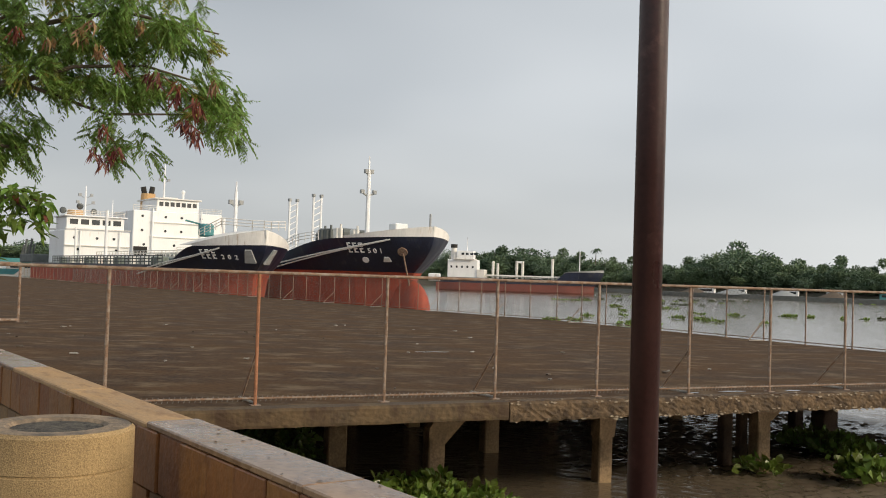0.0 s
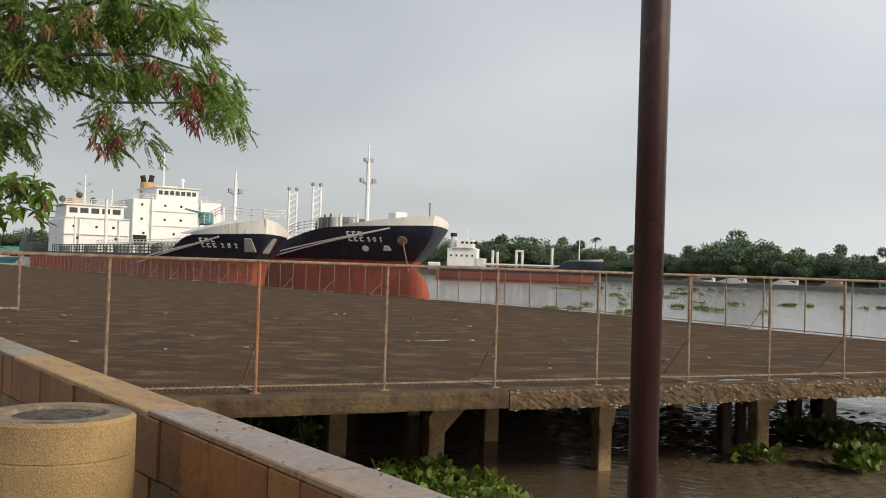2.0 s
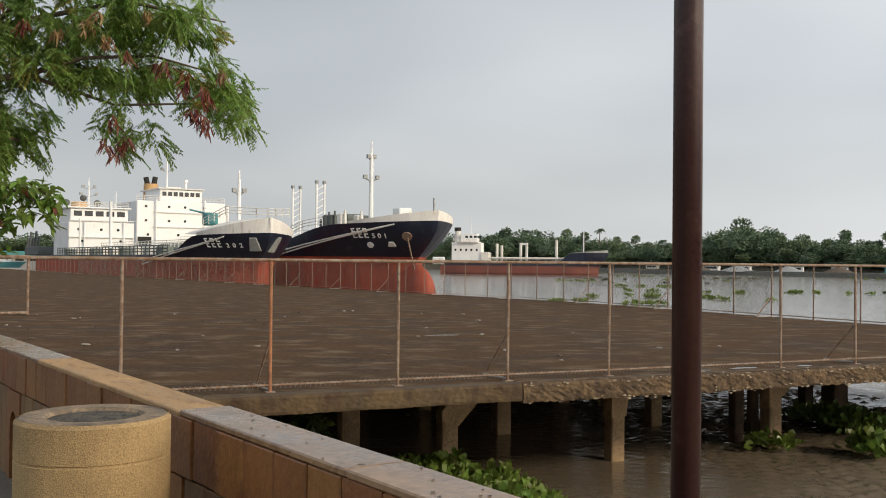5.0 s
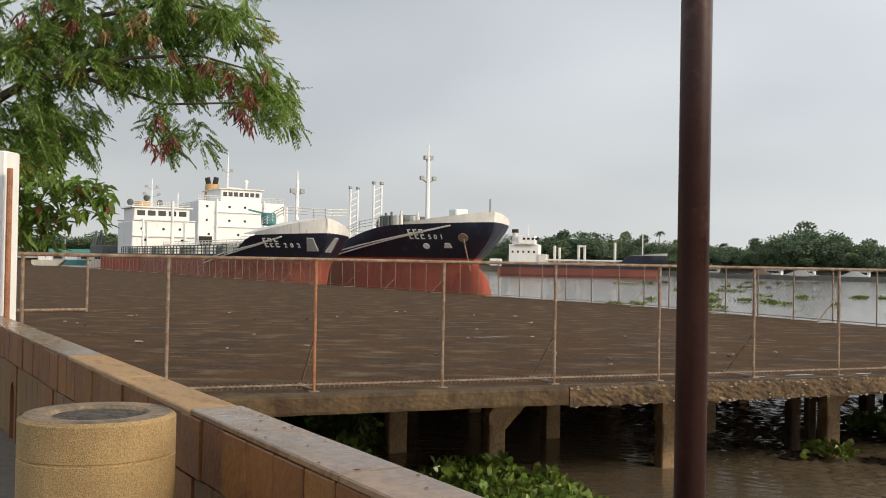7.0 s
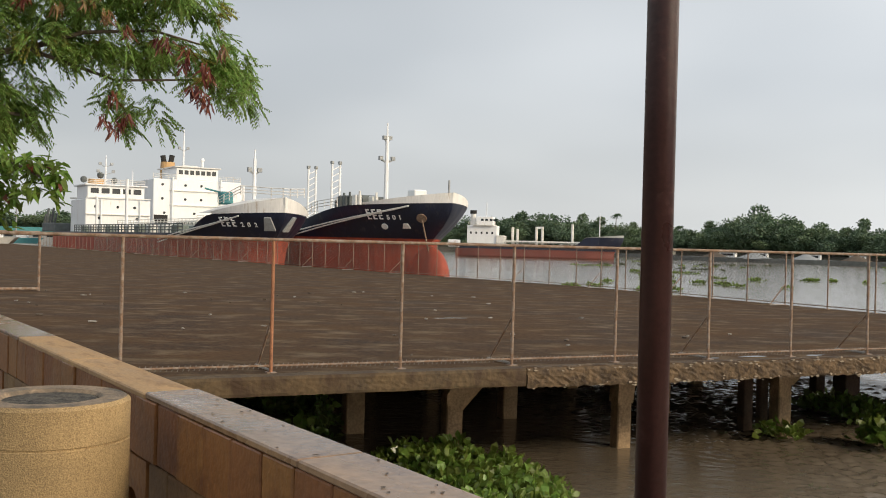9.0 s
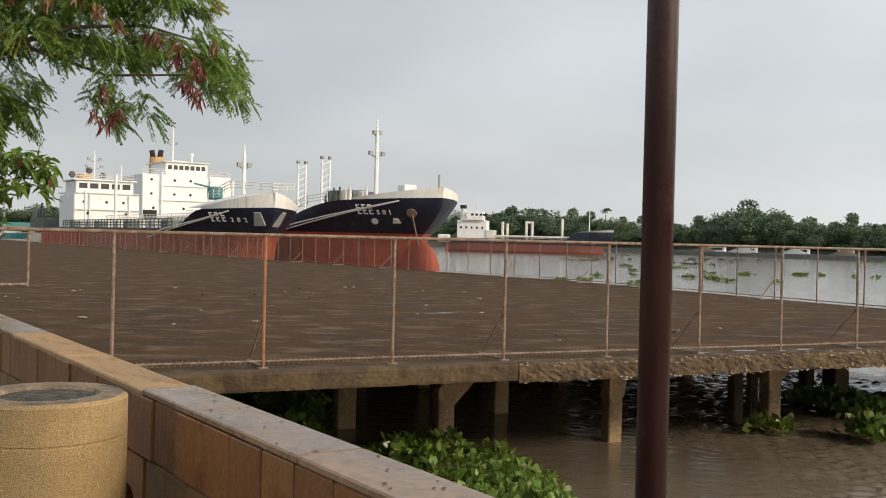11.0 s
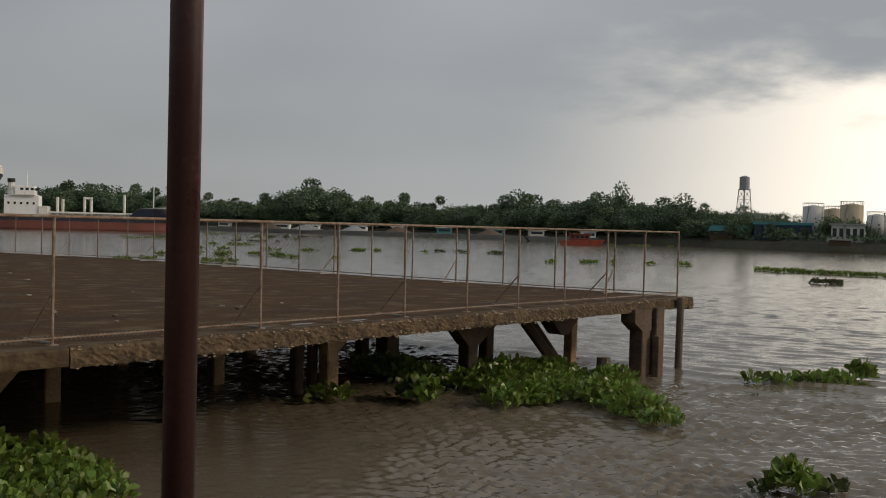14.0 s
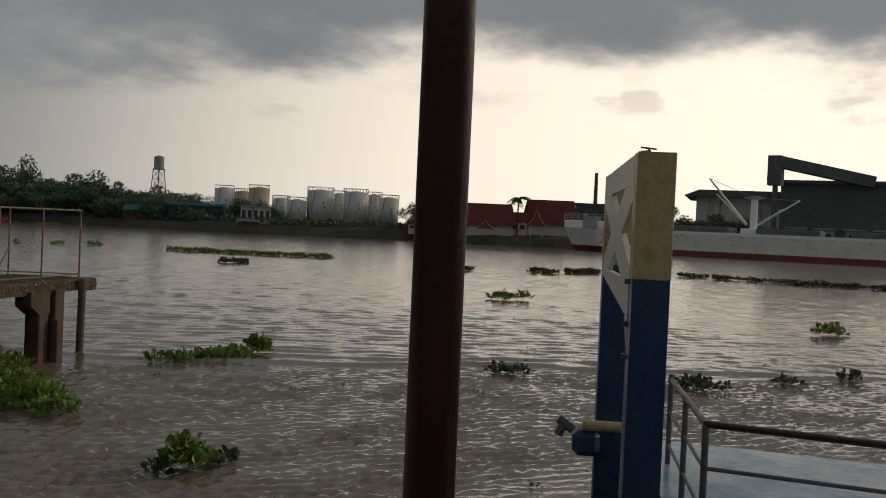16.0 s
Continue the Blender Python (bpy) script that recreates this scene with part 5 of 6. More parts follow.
weed_bed("water_plants", "dark drifting clump of water plants", [(24.3, 12.6, 0.6), (24.0, 13.0, 0.4), (25.9, 7.9, 0.9), (28.5, 6.2, 0.5), (31, 5.0, 0.5), (27.4, 10.8, 0.3)], 380, 0.18, M_WEED_DARK, 10, 0.35)
weed_bed("water_plants", "green drifting clump of water plants on open water", [(48.7, 26.4, 0.8), (50.0, 25.6, 0.5), (45.2, 8.0, 0.6), (44.4, 8.4, 0.4)], 260, 0.26, M_WEED, 11, 0.55)
# long windrows of drifting weed on the river
RNG.seed(31)
def windrow(a, b, n, rad, seed, mat=M_WEED_DARK):
    a, b = Vector(a), Vector(b); r = random.Random(seed); spots = []
    for i in range(n):
        u = (i + r.random()) / n; p = a + (b - a) * u
        spots.append((p.x + r.gauss(0, rad * 0.8), p.y + r.gauss(0, rad * 0.8), rad * r.uniform(0.5, 1.2)))
    weed_bed("weed_windrow", "long dark green drift of floating weed on the river", spots, n * 60, 0.34, mat, seed, 0.3)
windrow((75.6, 81.8), (83, 65.5), 26, 0.95, 41, M_WEED); windrow((81.6, 41.6), (91.8, 38.6), 12, 0.9, 42); windrow((95.7, 31.7), (94.3, 12.7), 22, 0.9, 43)
windrow((76, 47), (79, 45), 4, 0.7, 44); windrow((62, 61), (63.5, 60), 3, 0.7, 45); windrow((95, 10), (93, 0), 10, 0.9, 46)
for i in range(17):
    y = RNG.uniform(95, 300); az = radians(RNG.uniform(2, 40)); L = RNG.uniform(8, 22)
    p = Vector((y * math.tan(az), y, 0)); d = Vector((0.9, -0.42, 0))
    windrow(p.xy, (p + d * L).xy, 5, RNG.uniform(0.7, 1.5), 60 + i, RNG.choice((M_WEED, M_WEED_DARK)))
# crumbs of weed and twigs on the near water
weed_bed("weed_scraps", "scattered dark scraps of weed and twigs on the water", [(RNG.uniform(5, 40), RNG.uniform(2, 26), RNG.uniform(0.1, 0.3)) for _ in range(60)], 420, 0.06, M_WEED_DARK, 90, 0.015)


# ---- far banks ----
def at(az, d, z=0.0):
    return Vector((d * math.sin(radians(az)), d * math.cos(radians(az)), z))
BANK = [(-75, 900), (-40, 800), (-20, 640), (-5, 560), (10, 490), (20, 440), (30, 360), (38, 290), (46, 258), (55, 258), (64, 248), (75, 238), (90, 236), (110, 250), (150, 320)]
def bank_d(az):
    for (a, d), (b, e) in zip(BANK[:-1], BANK[1:]):
        if a <= az <= b: return d + (e - d) * (az - a) / (b - a)
    return 300
v, f = [], []
r = random.Random(8); n = 0
for i in range(180):
    az = -75 + 225 * i / 179; d = bank_d(az) + r.uniform(-2, 2)
    for k, (dd, z) in enumerate(((-1, -4), (0, -2.0), (3, -0.2 + r.uniform(-0.3, 0.3)), (9, 0.7 + r.uniform(-0.3, 0.3)), (40, 1.2), (900, 1.5))):
        v.append(tuple(at(az, d + dd, z)))
for i in range(179):
    for k in range(5): p = i * 6 + k; f.append((p, p + 6, p + 7, p + 1))
tagged(raw("river_bank", v, f, M_BANK), "dark muddy far river bank with low scrub", "river bank", kind="structure")

def crown_mesh(seed, mat, n=3900, wide=1.0):
    r = random.Random(seed); leaves = []
    lobes = [(Vector((r.gauss(0, 0.34) * wide, r.gauss(0, 0.34) * wide, 0.55 + r.gauss(0, 0.2))), r.uniform(0.14, 0.3)) for _ in range(13)]
    for c, rad in lobes:
        for _ in range(n // 13):
            d = rand_dir(r); p = c + d * rad * r.uniform(0.25, 1.0) * (1 + 0.15 * noise.noise(d * 4 + c * 9)); p.z = max(p.z, 0.12)
            leaves.append((p, (d + rand_dir(r) * 0.8), rand_dir(r), r.uniform(0.05, 0.085), r.uniform(0.04, 0.06)))
    return leaves
def far_tree_kind(seed, mat, wide):
    t = thing("far_tree", pose(0, 0, 0), "leafy green tree on the far river bank", "tree", "trees on the far bank")
    bm = B(); rod(bm, (0, 0, 0), (0.02, 0, 0.5), 0.03, 6, 0.018)
    for k in range(3): rod(bm, (0.01, 0, 0.35), (0.25 * math.cos(k * 2.1), 0.25 * math.sin(k * 2.1), 0.65), 0.014, 5, 0.006)
    part("trunk", bm, M_BARK, t)
    leaf_cloud("crown", crown_mesh(seed, mat, wide=wide), mat, t)
    return t
KINDS = [far_tree_kind(100, M_FAR, 1.0), far_tree_kind(101, M_FAR, 1.25), far_tree_kind(102, M_FAR2, 1.1), far_tree_kind(103, M_FAR, 1.5), far_tree_kind(104, M_FAR2, 1.4)]
def plant_tree(kind, az, d, h, w=None):
    p = at(az, d, 0.5); w = w or h
    ob = copy_thing(kind, Matrix()); ob.matrix_basis = Matrix.LocRotScale(p, Euler((0, 0, RNG.uniform(0, 6.28))), (w, w, h)); return ob
RNG.seed(77)
SKYLINE = [(-2, 0.022), (1.5, 0.026), (3.8, 0.035), (6, 0.031), (8.5, 0.026), (12, 0.021), (14.3, 0.028), (15.4, 0.033), (17, 0.0385), (18.4, 0.034), (19.2, 0.024), (21.1, 0.029), (23, 0.027), (25, 0.024), (27.5, 0.027), (30.2, 0.036), (31.6, 0.030), (33.2, 0.034), (34.2, 0.037), (35.0, 0.026), (37, 0.032), (38.5, 0.029), (40, 0.024), (41, 0.028), (43, 0.020), (44.5, 0.014)]
def sky_h(az):
    for (a, h), (b, g) in zip(SKYLINE[:-1], SKYLINE[1:]):
        if a <= az <= b: return h + (g - h) * (az - a) / (b - a)
    return 0.012
az = -1.0
while az < 44.5:
    d = bank_d(az) + RNG.uniform(22, 40); h = sky_h(az) * d + 1.9 - 0.5
    plant_tree(KINDS[RNG.randrange(5)], az, d, h * RNG.uniform(0.8, 0.97), h * RNG.uniform(0.8, 1.2)); 
    plant_tree(KINDS[RNG.randrange(5)], az + RNG.uniform(-0.3, 0.3), bank_d(az) + RNG.uniform(10, 18), h * RNG.uniform(0.5, 0.72), h * RNG.uniform(0.8, 1.1))
    az += RNG.uniform(0.55, 0.95)
plant_tree(KINDS[1], 17.0, bank_d(17) + 20, 0.0385 * 470 + 1.4, 22); plant_tree(KINDS[0], 34.2, bank_d(34) + 30, 0.038 * 350 + 1.6, 10)
for az, d, h in ((56.4, 262, 6), (57.2, 266, 7.5), (46.8, 275, 7), (42.8, 320, 9), (57.9, 270, 8), (69.3, 262, 7), (70.5, 266, 8), (71.2, 262, 6.5), (72.0, 260, 6.2), (72.9, 260, 6.0), (73.8, 260, 6.4), (74.7, 260, 5.6), (75.5, 260, 5.2)): plant_tree(KINDS[RNG.randrange(3)], az, d, h, h * 1.2)
for az in (-22, -21, -20, -19.2, -18.3, -17.2, -16.3, -25, -24, -23, -26.5, -28): plant_tree(KINDS[RNG.randrange(5)], az, bank_d(az) - 40, 12 * RNG.uniform(0.8, 1.2), 26)
for k in KINDS: k.matrix_basis = Matrix.LocRotScale(at(-30 - 2 * KINDS.index(k), 640, 0.5), None, (15, 15, 13))
# scrub along the waterline
leaves = []; r = random.Random(9)
for _ in range(9000):
    az = r.uniform(-28, 58); d = bank_d(az) + r.uniform(3, 22); h = 0.3 + 0.012 * d * max(0.1, 0.5 + noise.noise(Vector((az * 0.8, 0, 0)))) * r.random() if az < 44 else 0.3 + r.random() * 1.2
    leaves.append((at(az, d, 0.3 + h), rand_dir(r, 0, 1), rand_dir(r), r.uniform(0.8, 1.6), r.uniform(0.6, 1.1)))
tagged(leaf_cloud("bank_scrub", leaves, M_FAR), "low dark green scrub along the far bank", "scrub", kind="stuff")

def palm(az, d, h, s=2.6):
    p = at(az, d, 0.5); t = thing("palm_tree", pose(p.x, p.y, p.z), "tall thin palm tree above the far bank", "palm tree", "palms on the far bank"); r = random.Random(int(az * 10))
    bm = B(); rod(bm, (0, 0, 0), (0.3, 0, h), 0.28, 7, 0.18); part("trunk", bm, M_BARK, t)
    lv = []
    for k in range(15):
        a = k * 2 * math.pi / 15 + r.uniform(-0.2, 0.2); e = r.uniform(-0.2, 0.9)
        d0 = Vector((math.cos(a), math.sin(a), e)).normalized(); q = Vector((0.3, 0, h))
        for j in range(9):
            q = q + d0 * s / 9; d0 = (d0 + Vector((0, 0, -0.16))).normalized(); sd = d0.cross(Vector((0, 0, 1))).normalized()
            for sg in (-1, 1): lv.append((q, sd * sg + Vector((0, 0, -0.6)), d0, 0.75, 0.3))
    leaf_cloud("fronds", lv, M_FAR, t, STRIP); return t
palm(8.85, 515, 18.6, 3.4); palm(4.6, 540, 18.5, 3.0); palm(3.2, 545, 17.5, 3.0); palm(12.4, 490, 12.5, 2.6); palm(62.26, 258, 9.4, 3.6); palm(37.8, 315, 9.6, 1.8)

# ---- tank farm ----
def storage_tank(az0, az1, d, slope, mat=M_TANK):
    p = at((az0 + az1) / 2, d); rad = d * math.radians(az1 - az0) / 2; top = 1.88 + slope * d
    t = thing("storage_tank", pose(p.x, p.y, 1.2), "pale round steel storage tank with rust streaks", "storage tank", "tanks on the far bank"); H = top - 1.2
    bm = B(); rod(bm, (0, 0, 0), (0, 0, H), rad, 32); part("shell", bm, mat, t)
    for q in t.children[0].data.polygons: q.use_smooth = abs(q.normal.z) < 0.5
    bm = B(); rod(bm, (0, 0, H), (0, 0, H + 0.5), rad * 0.97, 32, rad * 0.1); part("roof", bm, mat, t)
    bm = B()
    for k in range(20):
        a = k * math.pi / 10; q = Vector((rad * math.cos(a), rad * math.sin(a), H)); q2 = Vector((rad * math.cos(a + math.pi / 10), rad * math.sin(a + math.pi / 10), H))
        rod(bm, q, q + Vector((0, 0, 1)), 0.06, 4); rod(bm, q + Vector((0, 0, 1)), q2 + Vector((0, 0, 1)), 0.06, 4)
    part("railing", bm, M_GREY, t)
    bm = B(); e = Vector((-p.x, -p.y, 0)).normalized()
    for k in range(5):
        a = math.atan2(e.y, e.x) - 0.9 + k * 0.1; a2 = a + 0.1
        rod(bm, (rad * 1.02 * math.cos(a), rad * 1.02 * math.sin(a), H * k / 5), (rad * 1.02 * math.cos(a2), rad * 1.02 * math.sin(a2), H * (k + 1) / 5), 0.12, 4)
    part("stair", bm, M_GREY, t)
    bm = B(); a = math.atan2(e.y, e.x) + 0.2
    for k in range(2): rod(bm, (rad * math.cos(a + 0.1 * k), rad * math.sin(a + 0.1 * k), H * 0.62 - k), (rad * 1.01 * math.cos(a + 0.1 * k), rad * 1.01 * math.sin(a + 0.1 * k), H * 0.62 - k), 0.28, 6)
    part("mark", bm, M_RUST, t)
    return t
for a0, a1, d, sl in ((44.7, 45.8, 292, 0.028), (45.75, 46.8, 300, 0.0255), (46.6, 47.8, 292, 0.03), (49.95, 51.5, 276, 0.0305), (51.35, 52.3, 288, 0.028), (52.05, 53.5, 274, 0.0305), (53.4, 54.3, 288, 0.0285), (54.1, 55.3, 276, 0.026)): storage_tank(a0, a1, d, sl, M_TANK_TAN if 45.7 < a0 < 47 else M_TANK)
for a0, a1, d, sl in ((47.95, 48.95, 280, 0.0205), (48.8, 49.95, 274, 0.0195)): storage_tank(a0, a1, d, sl)
def block(name, label, cat, az0, az1, d, s0, s1, depth, mat, roof=None, rise=0.0, wins=0, over=0.5):
    a, b = at(az0, d), at(az1, d); e = (b - a); w = e.length; ang = math.degrees(math.atan2(e.y, e.x))
    z0, z1 = 0.6 if s0 is None else 1.88 + s0 * d, 1.88 + s1 * d
    t = thing(name, pose(a.x, a.y, z0, 0, 0, ang), label, cat, "buildings on the far bank"); H = z1 - z0
    bm = B(); box(bm, 0, 0, -1 if s0 is None else 0, w, depth, H - rise); part("wall", bm, mat, t)
    if roof:
        bm = B(); extrude_y(bm, [(-over, H - rise), (w + over, H - rise), (w + over, H - rise + 0.25), (w * 0.97 if rise > 1 else w + over, H), (w * 0.03 if rise > 1 else -over, H), (-over, H - rise + 0.25)], -over, depth + over); part("roof", bm, roof, t)
    for k in range(wins):
        bm = B(); x = w * (k + 0.5) / wins; box(bm, x - w / wins * 0.3, -0.1, H * 0.25, x + w / wins * 0.3, 0.02, (H - rise) * 0.8); part("window", bm, M_GLASS, t)
    return t
block("tank_office", "pale concrete office block among storage tanks", "building", 46.1, 47.6, 285, None, 0.013, 12, M_TANK, M_GREY, 0.4, 4)
block("pump_house", "low pale pump house in front of storage tanks", "building", 46.2, 47.9, 268, None, 0.0125, 8, M_TANK, M_GREY, 0.4, 5)
block("riverside_shed", "long low riverside shed with a blue-grey roof", "shed", 42.2, 45.2, 280, None, 0.0125, 12, M_BLUE, M_TEAL, 0.7, 8)
block("riverside_house", "low riverside house with a green-grey pitched roof", "house", 39.8, 41.9, 285, None, 0.008, 10, M_BEAM, M_TEAL, 1.5, 6)
block("jetty_hut", "small grey jetty hut at the far bank", "hut", 46.1, 47.2, 254, None, -0.002, 5, M_BEAM, M_GREY, 0.4, 5)
p = at(41.6, 300)
t = thing("water_tower", pose(p.x, p.y, 1.2), "tall steel lattice water tower with a grey tank", "water tower"); H = 1.88 + 0.0574 * 300 - 1.2
bm = B(); rod(bm, (0, 0, H - 4), (0, 0, H - 0.5), 1.45, 14); part("tank", bm, M_GREY, t)
bm = B(); rod(bm, (0, 0, H - 0.5), (0, 0, H), 1.5, 14, 0.2); part("tank_roof", bm, M_GREY, t)
bm = B(); rod(bm, (0, 0, H - 4.25), (0, 0, H - 4), 1.9, 14); part("platform", bm, M_GREY, t)
for sx, sy in ((-1, -1), (1, -1), (1, 1), (-1, 1)):
    bm = B(); rod(bm, (sx * 2.0, sy * 2.0, 0), (sx * 1.1, sy * 1.1, H - 4.2), 0.13, 6); part("leg", bm, M_GREY, t)
bm = B()
for k in range(5):
    z0, z1 = k * (H - 4.2) / 5, (k + 1) * (H - 4.2) / 5; w0, w1 = 2.0 - 0.18 * k, 2.0 - 0.18 * (k + 1)
    for (a, b) in (((-1, -1), (1, -1)), ((1, -1), (1, 1)), ((1, 1), (-1, 1)), ((-1, 1), (-1, -1))):
        rod(bm, (a[0] * w0, a[1] * w0, z0), (b[0] * w1, b[1] * w1, z1), 0.06, 4); rod(bm, (b[0] * w0, b[1] * w0, z0), (a[0] * w1, a[1] * w1, z1), 0.06, 4); rod(bm, (a[0] * w1, a[1] * w1, z1), (b[0] * w1, b[1] * w1, z1), 0.07, 4)
part("bracing", bm, M_GREY, t)

# ---- temple and sheds ----
block("temple_hall", "temple hall with a steep red tiled roof", "temple", 59.2, 62.0, 256, None, 0.0255, 14, M_PALE, M_ROOF, 5.6, 7, 1.0)
block("temple_hall", "temple hall with a steep red tiled roof", "temple", 62.7, 65.6, 262, None, 0.0315, 14, M_PALE, M_ROOF, 6.6, 7, 1.0)
def river_pavilion(az, d, h):
    p = at(az, d); t = thing("river_pavilion", pose(p.x, p.y, 0.4, 0, 0, -az), "small gilded temple pavilion with a pointed red roof", "pavilion", "temple pavilions")
    for sx in (-1, 1):
        bm = B(); box(bm, sx * 1.5 - 0.2, -0.2, 0, sx * 1.5 + 0.2, 0.2, h * 0.45); part("column", bm, M_TANK, t)
    bm = B(); extrude_y(bm, [(-2.4, h * 0.42), (2.4, h * 0.42), (1.0, h * 0.65), (0, h), (-1.0, h * 0.65)], -1.2, 2); part("roof", bm, M_ROOF, t)
    bm = B()
    for s in (-1, 1): rod(bm, (s * 2.5, -1.3, h * 0.4), (s * 1.0, -1.3, h * 0.66), 0.1, 5); rod(bm, (s * 1.0, -1.3, h * 0.66), (0, -1.3, h * 1.08), 0.09, 5, 0.04)
    part("gable_edge", bm, M_YELLOW, t)
block("temple_wall", "low pale temple building with a red roof", "temple", 61.9, 62.8, 258, None, 0.018, 8, M_PALE, M_ROOF, 2.6, 2, 0.4)
river_pavilion(57.0, 251, 6.2); river_pavilion(63.4, 247, 6.4); river_pavilion(60.4, 248, 3.4)
block("riverside_store", "low pale riverside store at the water's edge", "building", 55.9, 58.6, 256, None, 0.004, 8, M_PALE, M_ROOF, 0.8, 6)
block("grain_warehouse", "grey riverside warehouse with a dark overhanging roof", "warehouse", 72.4, 77.2, 275, None, 0.0475, 30, M_TANK, M_SHED, 1.8, 0, 3.0)
block("bulk_shed", "huge dark corrugated bulk storage shed", "warehouse", 76.9, 96, 262, None, 0.0595, 40, M_SHED, M_SHED, 0.8, 0, 1.0)
for k in range(9): block("shed_bay", "open dark loading bay along the shed", "loading bay", 77.3 + k * 1.5, 78.3 + k * 1.5, 259.5, None, 0.0145, 2.3, M_GREY, M_GREY, 0.4, 1)
a, b = at(76.6, 250, 1.88 + 0.078 * 250), at(81.6, 258, 1.88 + 0.0595 * 258)
t = thing("conveyor_gantry", pose(a.x, a.y, 0), "dark enclosed conveyor gantry on a steel tower", "conveyor")
d = b - a; L = d.length
bm = B(); box(bm, 0, -1.3, -1.5, L, 1.3, 1.3, 0.1); q = part("conveyor", bm, M_SHED, t); q.matrix_basis = Matrix.Translation((0, 0, a.z)) @ d.to_track_quat("X", "Z").to_matrix().to_4x4()
bm = B(); box(bm, -2, -1.6, a.z - 6.0, 1.6, 1.6, a.z + 1.2, 0.1); part("head_house", bm, M_SHED, t)
for sx in (-1.4, 1.2):
    bm = B(); rod(bm, (sx, 0, 0), (sx, 0, a.z - 4), 0.35, 6); part("tower_leg", bm, M_SHED, t)
bm = B()
for k in range(5): rod(bm, (-1.4, 0, 2 + k * 2.6), (1.2, 0, 4.6 + k * 2.6), 0.15, 5)
part("tower_brace", bm, M_SHED, t)
p = at(66.72, 300)
t = thing("chimney", pose(p.x, p.y, 1), "tall thin dark factory chimney", "chimney"); bm = B(); rod(bm, (0, 0, 0), (0, 0, 1.88 + 0.061 * 300 - 1), 0.75, 12, 0.5); part("stack", bm, M_SHED, t)
block("factory_block", "dark low factory block behind the moored ship", "building", 65.6, 69.0, 285, None, 0.03, 12, M_SHED, M_SHED, 0.6, 3)

# ---- bulk carrier ----
def bulk_carrier():
    e = Vector((0.11, -0.994, 0)); p = Vector((215.5, 100.0, 0)); ang = math.degrees(math.atan2(e.y, e.x))
    t = thing("bulk_carrier", pose(p.x, p.y, WATER, 0, 0, ang), "pale grey and red bulk carrier with deck derricks", "ship")
    L, w, top = 150, 20, 5.3
    def side(x): return w / 2 * min(1.0, 0.25 + x / 14)
    for nm, z0, z1, mat in (("lower_hull", -2, 1.1, M_RED_DULL), ("upper_hull", 1.1, top - 0.3, M_CREAM)):
        v, f = [], []; xs = [0, 2, 5, 9, 14, 30, 80, 150]
        for x in xs:
            for z in (z0, z1):
                k = 1.0 - 0.6 * max(0, (1.5 - z) / 3.5) * (1 if x < 6 else 0)
                for s in (-1, 1): v.append((x + (1 - min(1, (z + 2) / 8)) * 4 * (1 if x < 10 else 0), s * side(x) * k, z))
        for i in range(len(xs) - 1):
            o = i * 4
            f += [(o, o + 4, o + 6, o + 2), (o + 1, o + 3, o + 7, o + 5), (o + 2, o + 6, o + 7, o + 3)]
        f.append((0, 1, 3, 2)); raw(nm, v, f, mat, t)
    bm = B(); box(bm, 14, -w / 2 - 0.06, top - 0.7, L, -w / 2 + 0.1, top, 0.0); part("sheer_strake", bm, M_WHITE, t)
    bm = B(); box(bm, 0.5, -3, top - 0.3, 13, 3, top + 1.6, 0.2); part("poop", bm, M_WHITE, t)
    railing(t, [(0.5, -3, top + 1.6), (13, -8.6, top + 1.6)], 1.4, 2.0, M_GREY, 0.08)
    for k, (x, y, hh) in enumerate(((3, 1, 3.4), (7, -2, 2.6), (11, 2, 4.0), (15, -3, 3.0), (18, 3, 4.2), (22, 0, 2.4))):
        bm = B(); box(bm, x - 1.6, y - 2, top, x + 1.6, y + 2, top + hh, 0.1); part("deck_gear", bm, M_GREY if k % 2 else M_SHED, t)
    for k in range(6):
        x = 26 + 19 * k; bm = B(); box(bm, x, -7, top - 0.3, x + 13, 7, top + 1.3, 0.2); part("hatch_cover", bm, M_SHED, t)
    for x in (43.5, 81.5, 119):
        bm = B(); rod(bm, (x, 0, top), (x, 0, top + 8.2), 0.85, 12, 0.7); q = part("derrick_post", bm, M_WHITE, t)
        bm = B(); box(bm, x - 2.4, -2.4, top, x + 2.4, 2.4, top + 1.2, 0.1); part("post_house", bm, M_WHITE, q)
        bm = B(); rod(bm, (x - 2.2, 0, top + 8.0), (x + 2.2, 0, top + 8.0), 0.2, 6); box(bm, x - 1.1, -0.8, top + 7.7, x + 1.1, 0.8, top + 8.5, 0.1); part("cross_tree", bm, M_GREY, q)
        for dx, h in ((-9.5, 12.0), (-7.8, 8.6), (6.4, 5.6), (9.8, 7.6)):
            bm = B(); rod(bm, (x + (1.2 if dx > 0 else -1.2), -1.5, top + 2), (x + dx, -3.0, top + h), 0.28, 6, 0.18); part("derrick_boom", bm, M_WHITE, q)
        bm = B(); rod(bm, (x, 0, top + 8.0), (x - 9.5, -3, top + 12.0), 0.05, 4); rod(bm, (x, 0, top + 8.0), (x + 9.8, -3, top + 7.6), 0.05, 4); part("topping_lift", bm, M_GREY, q)
bulk_carrier()

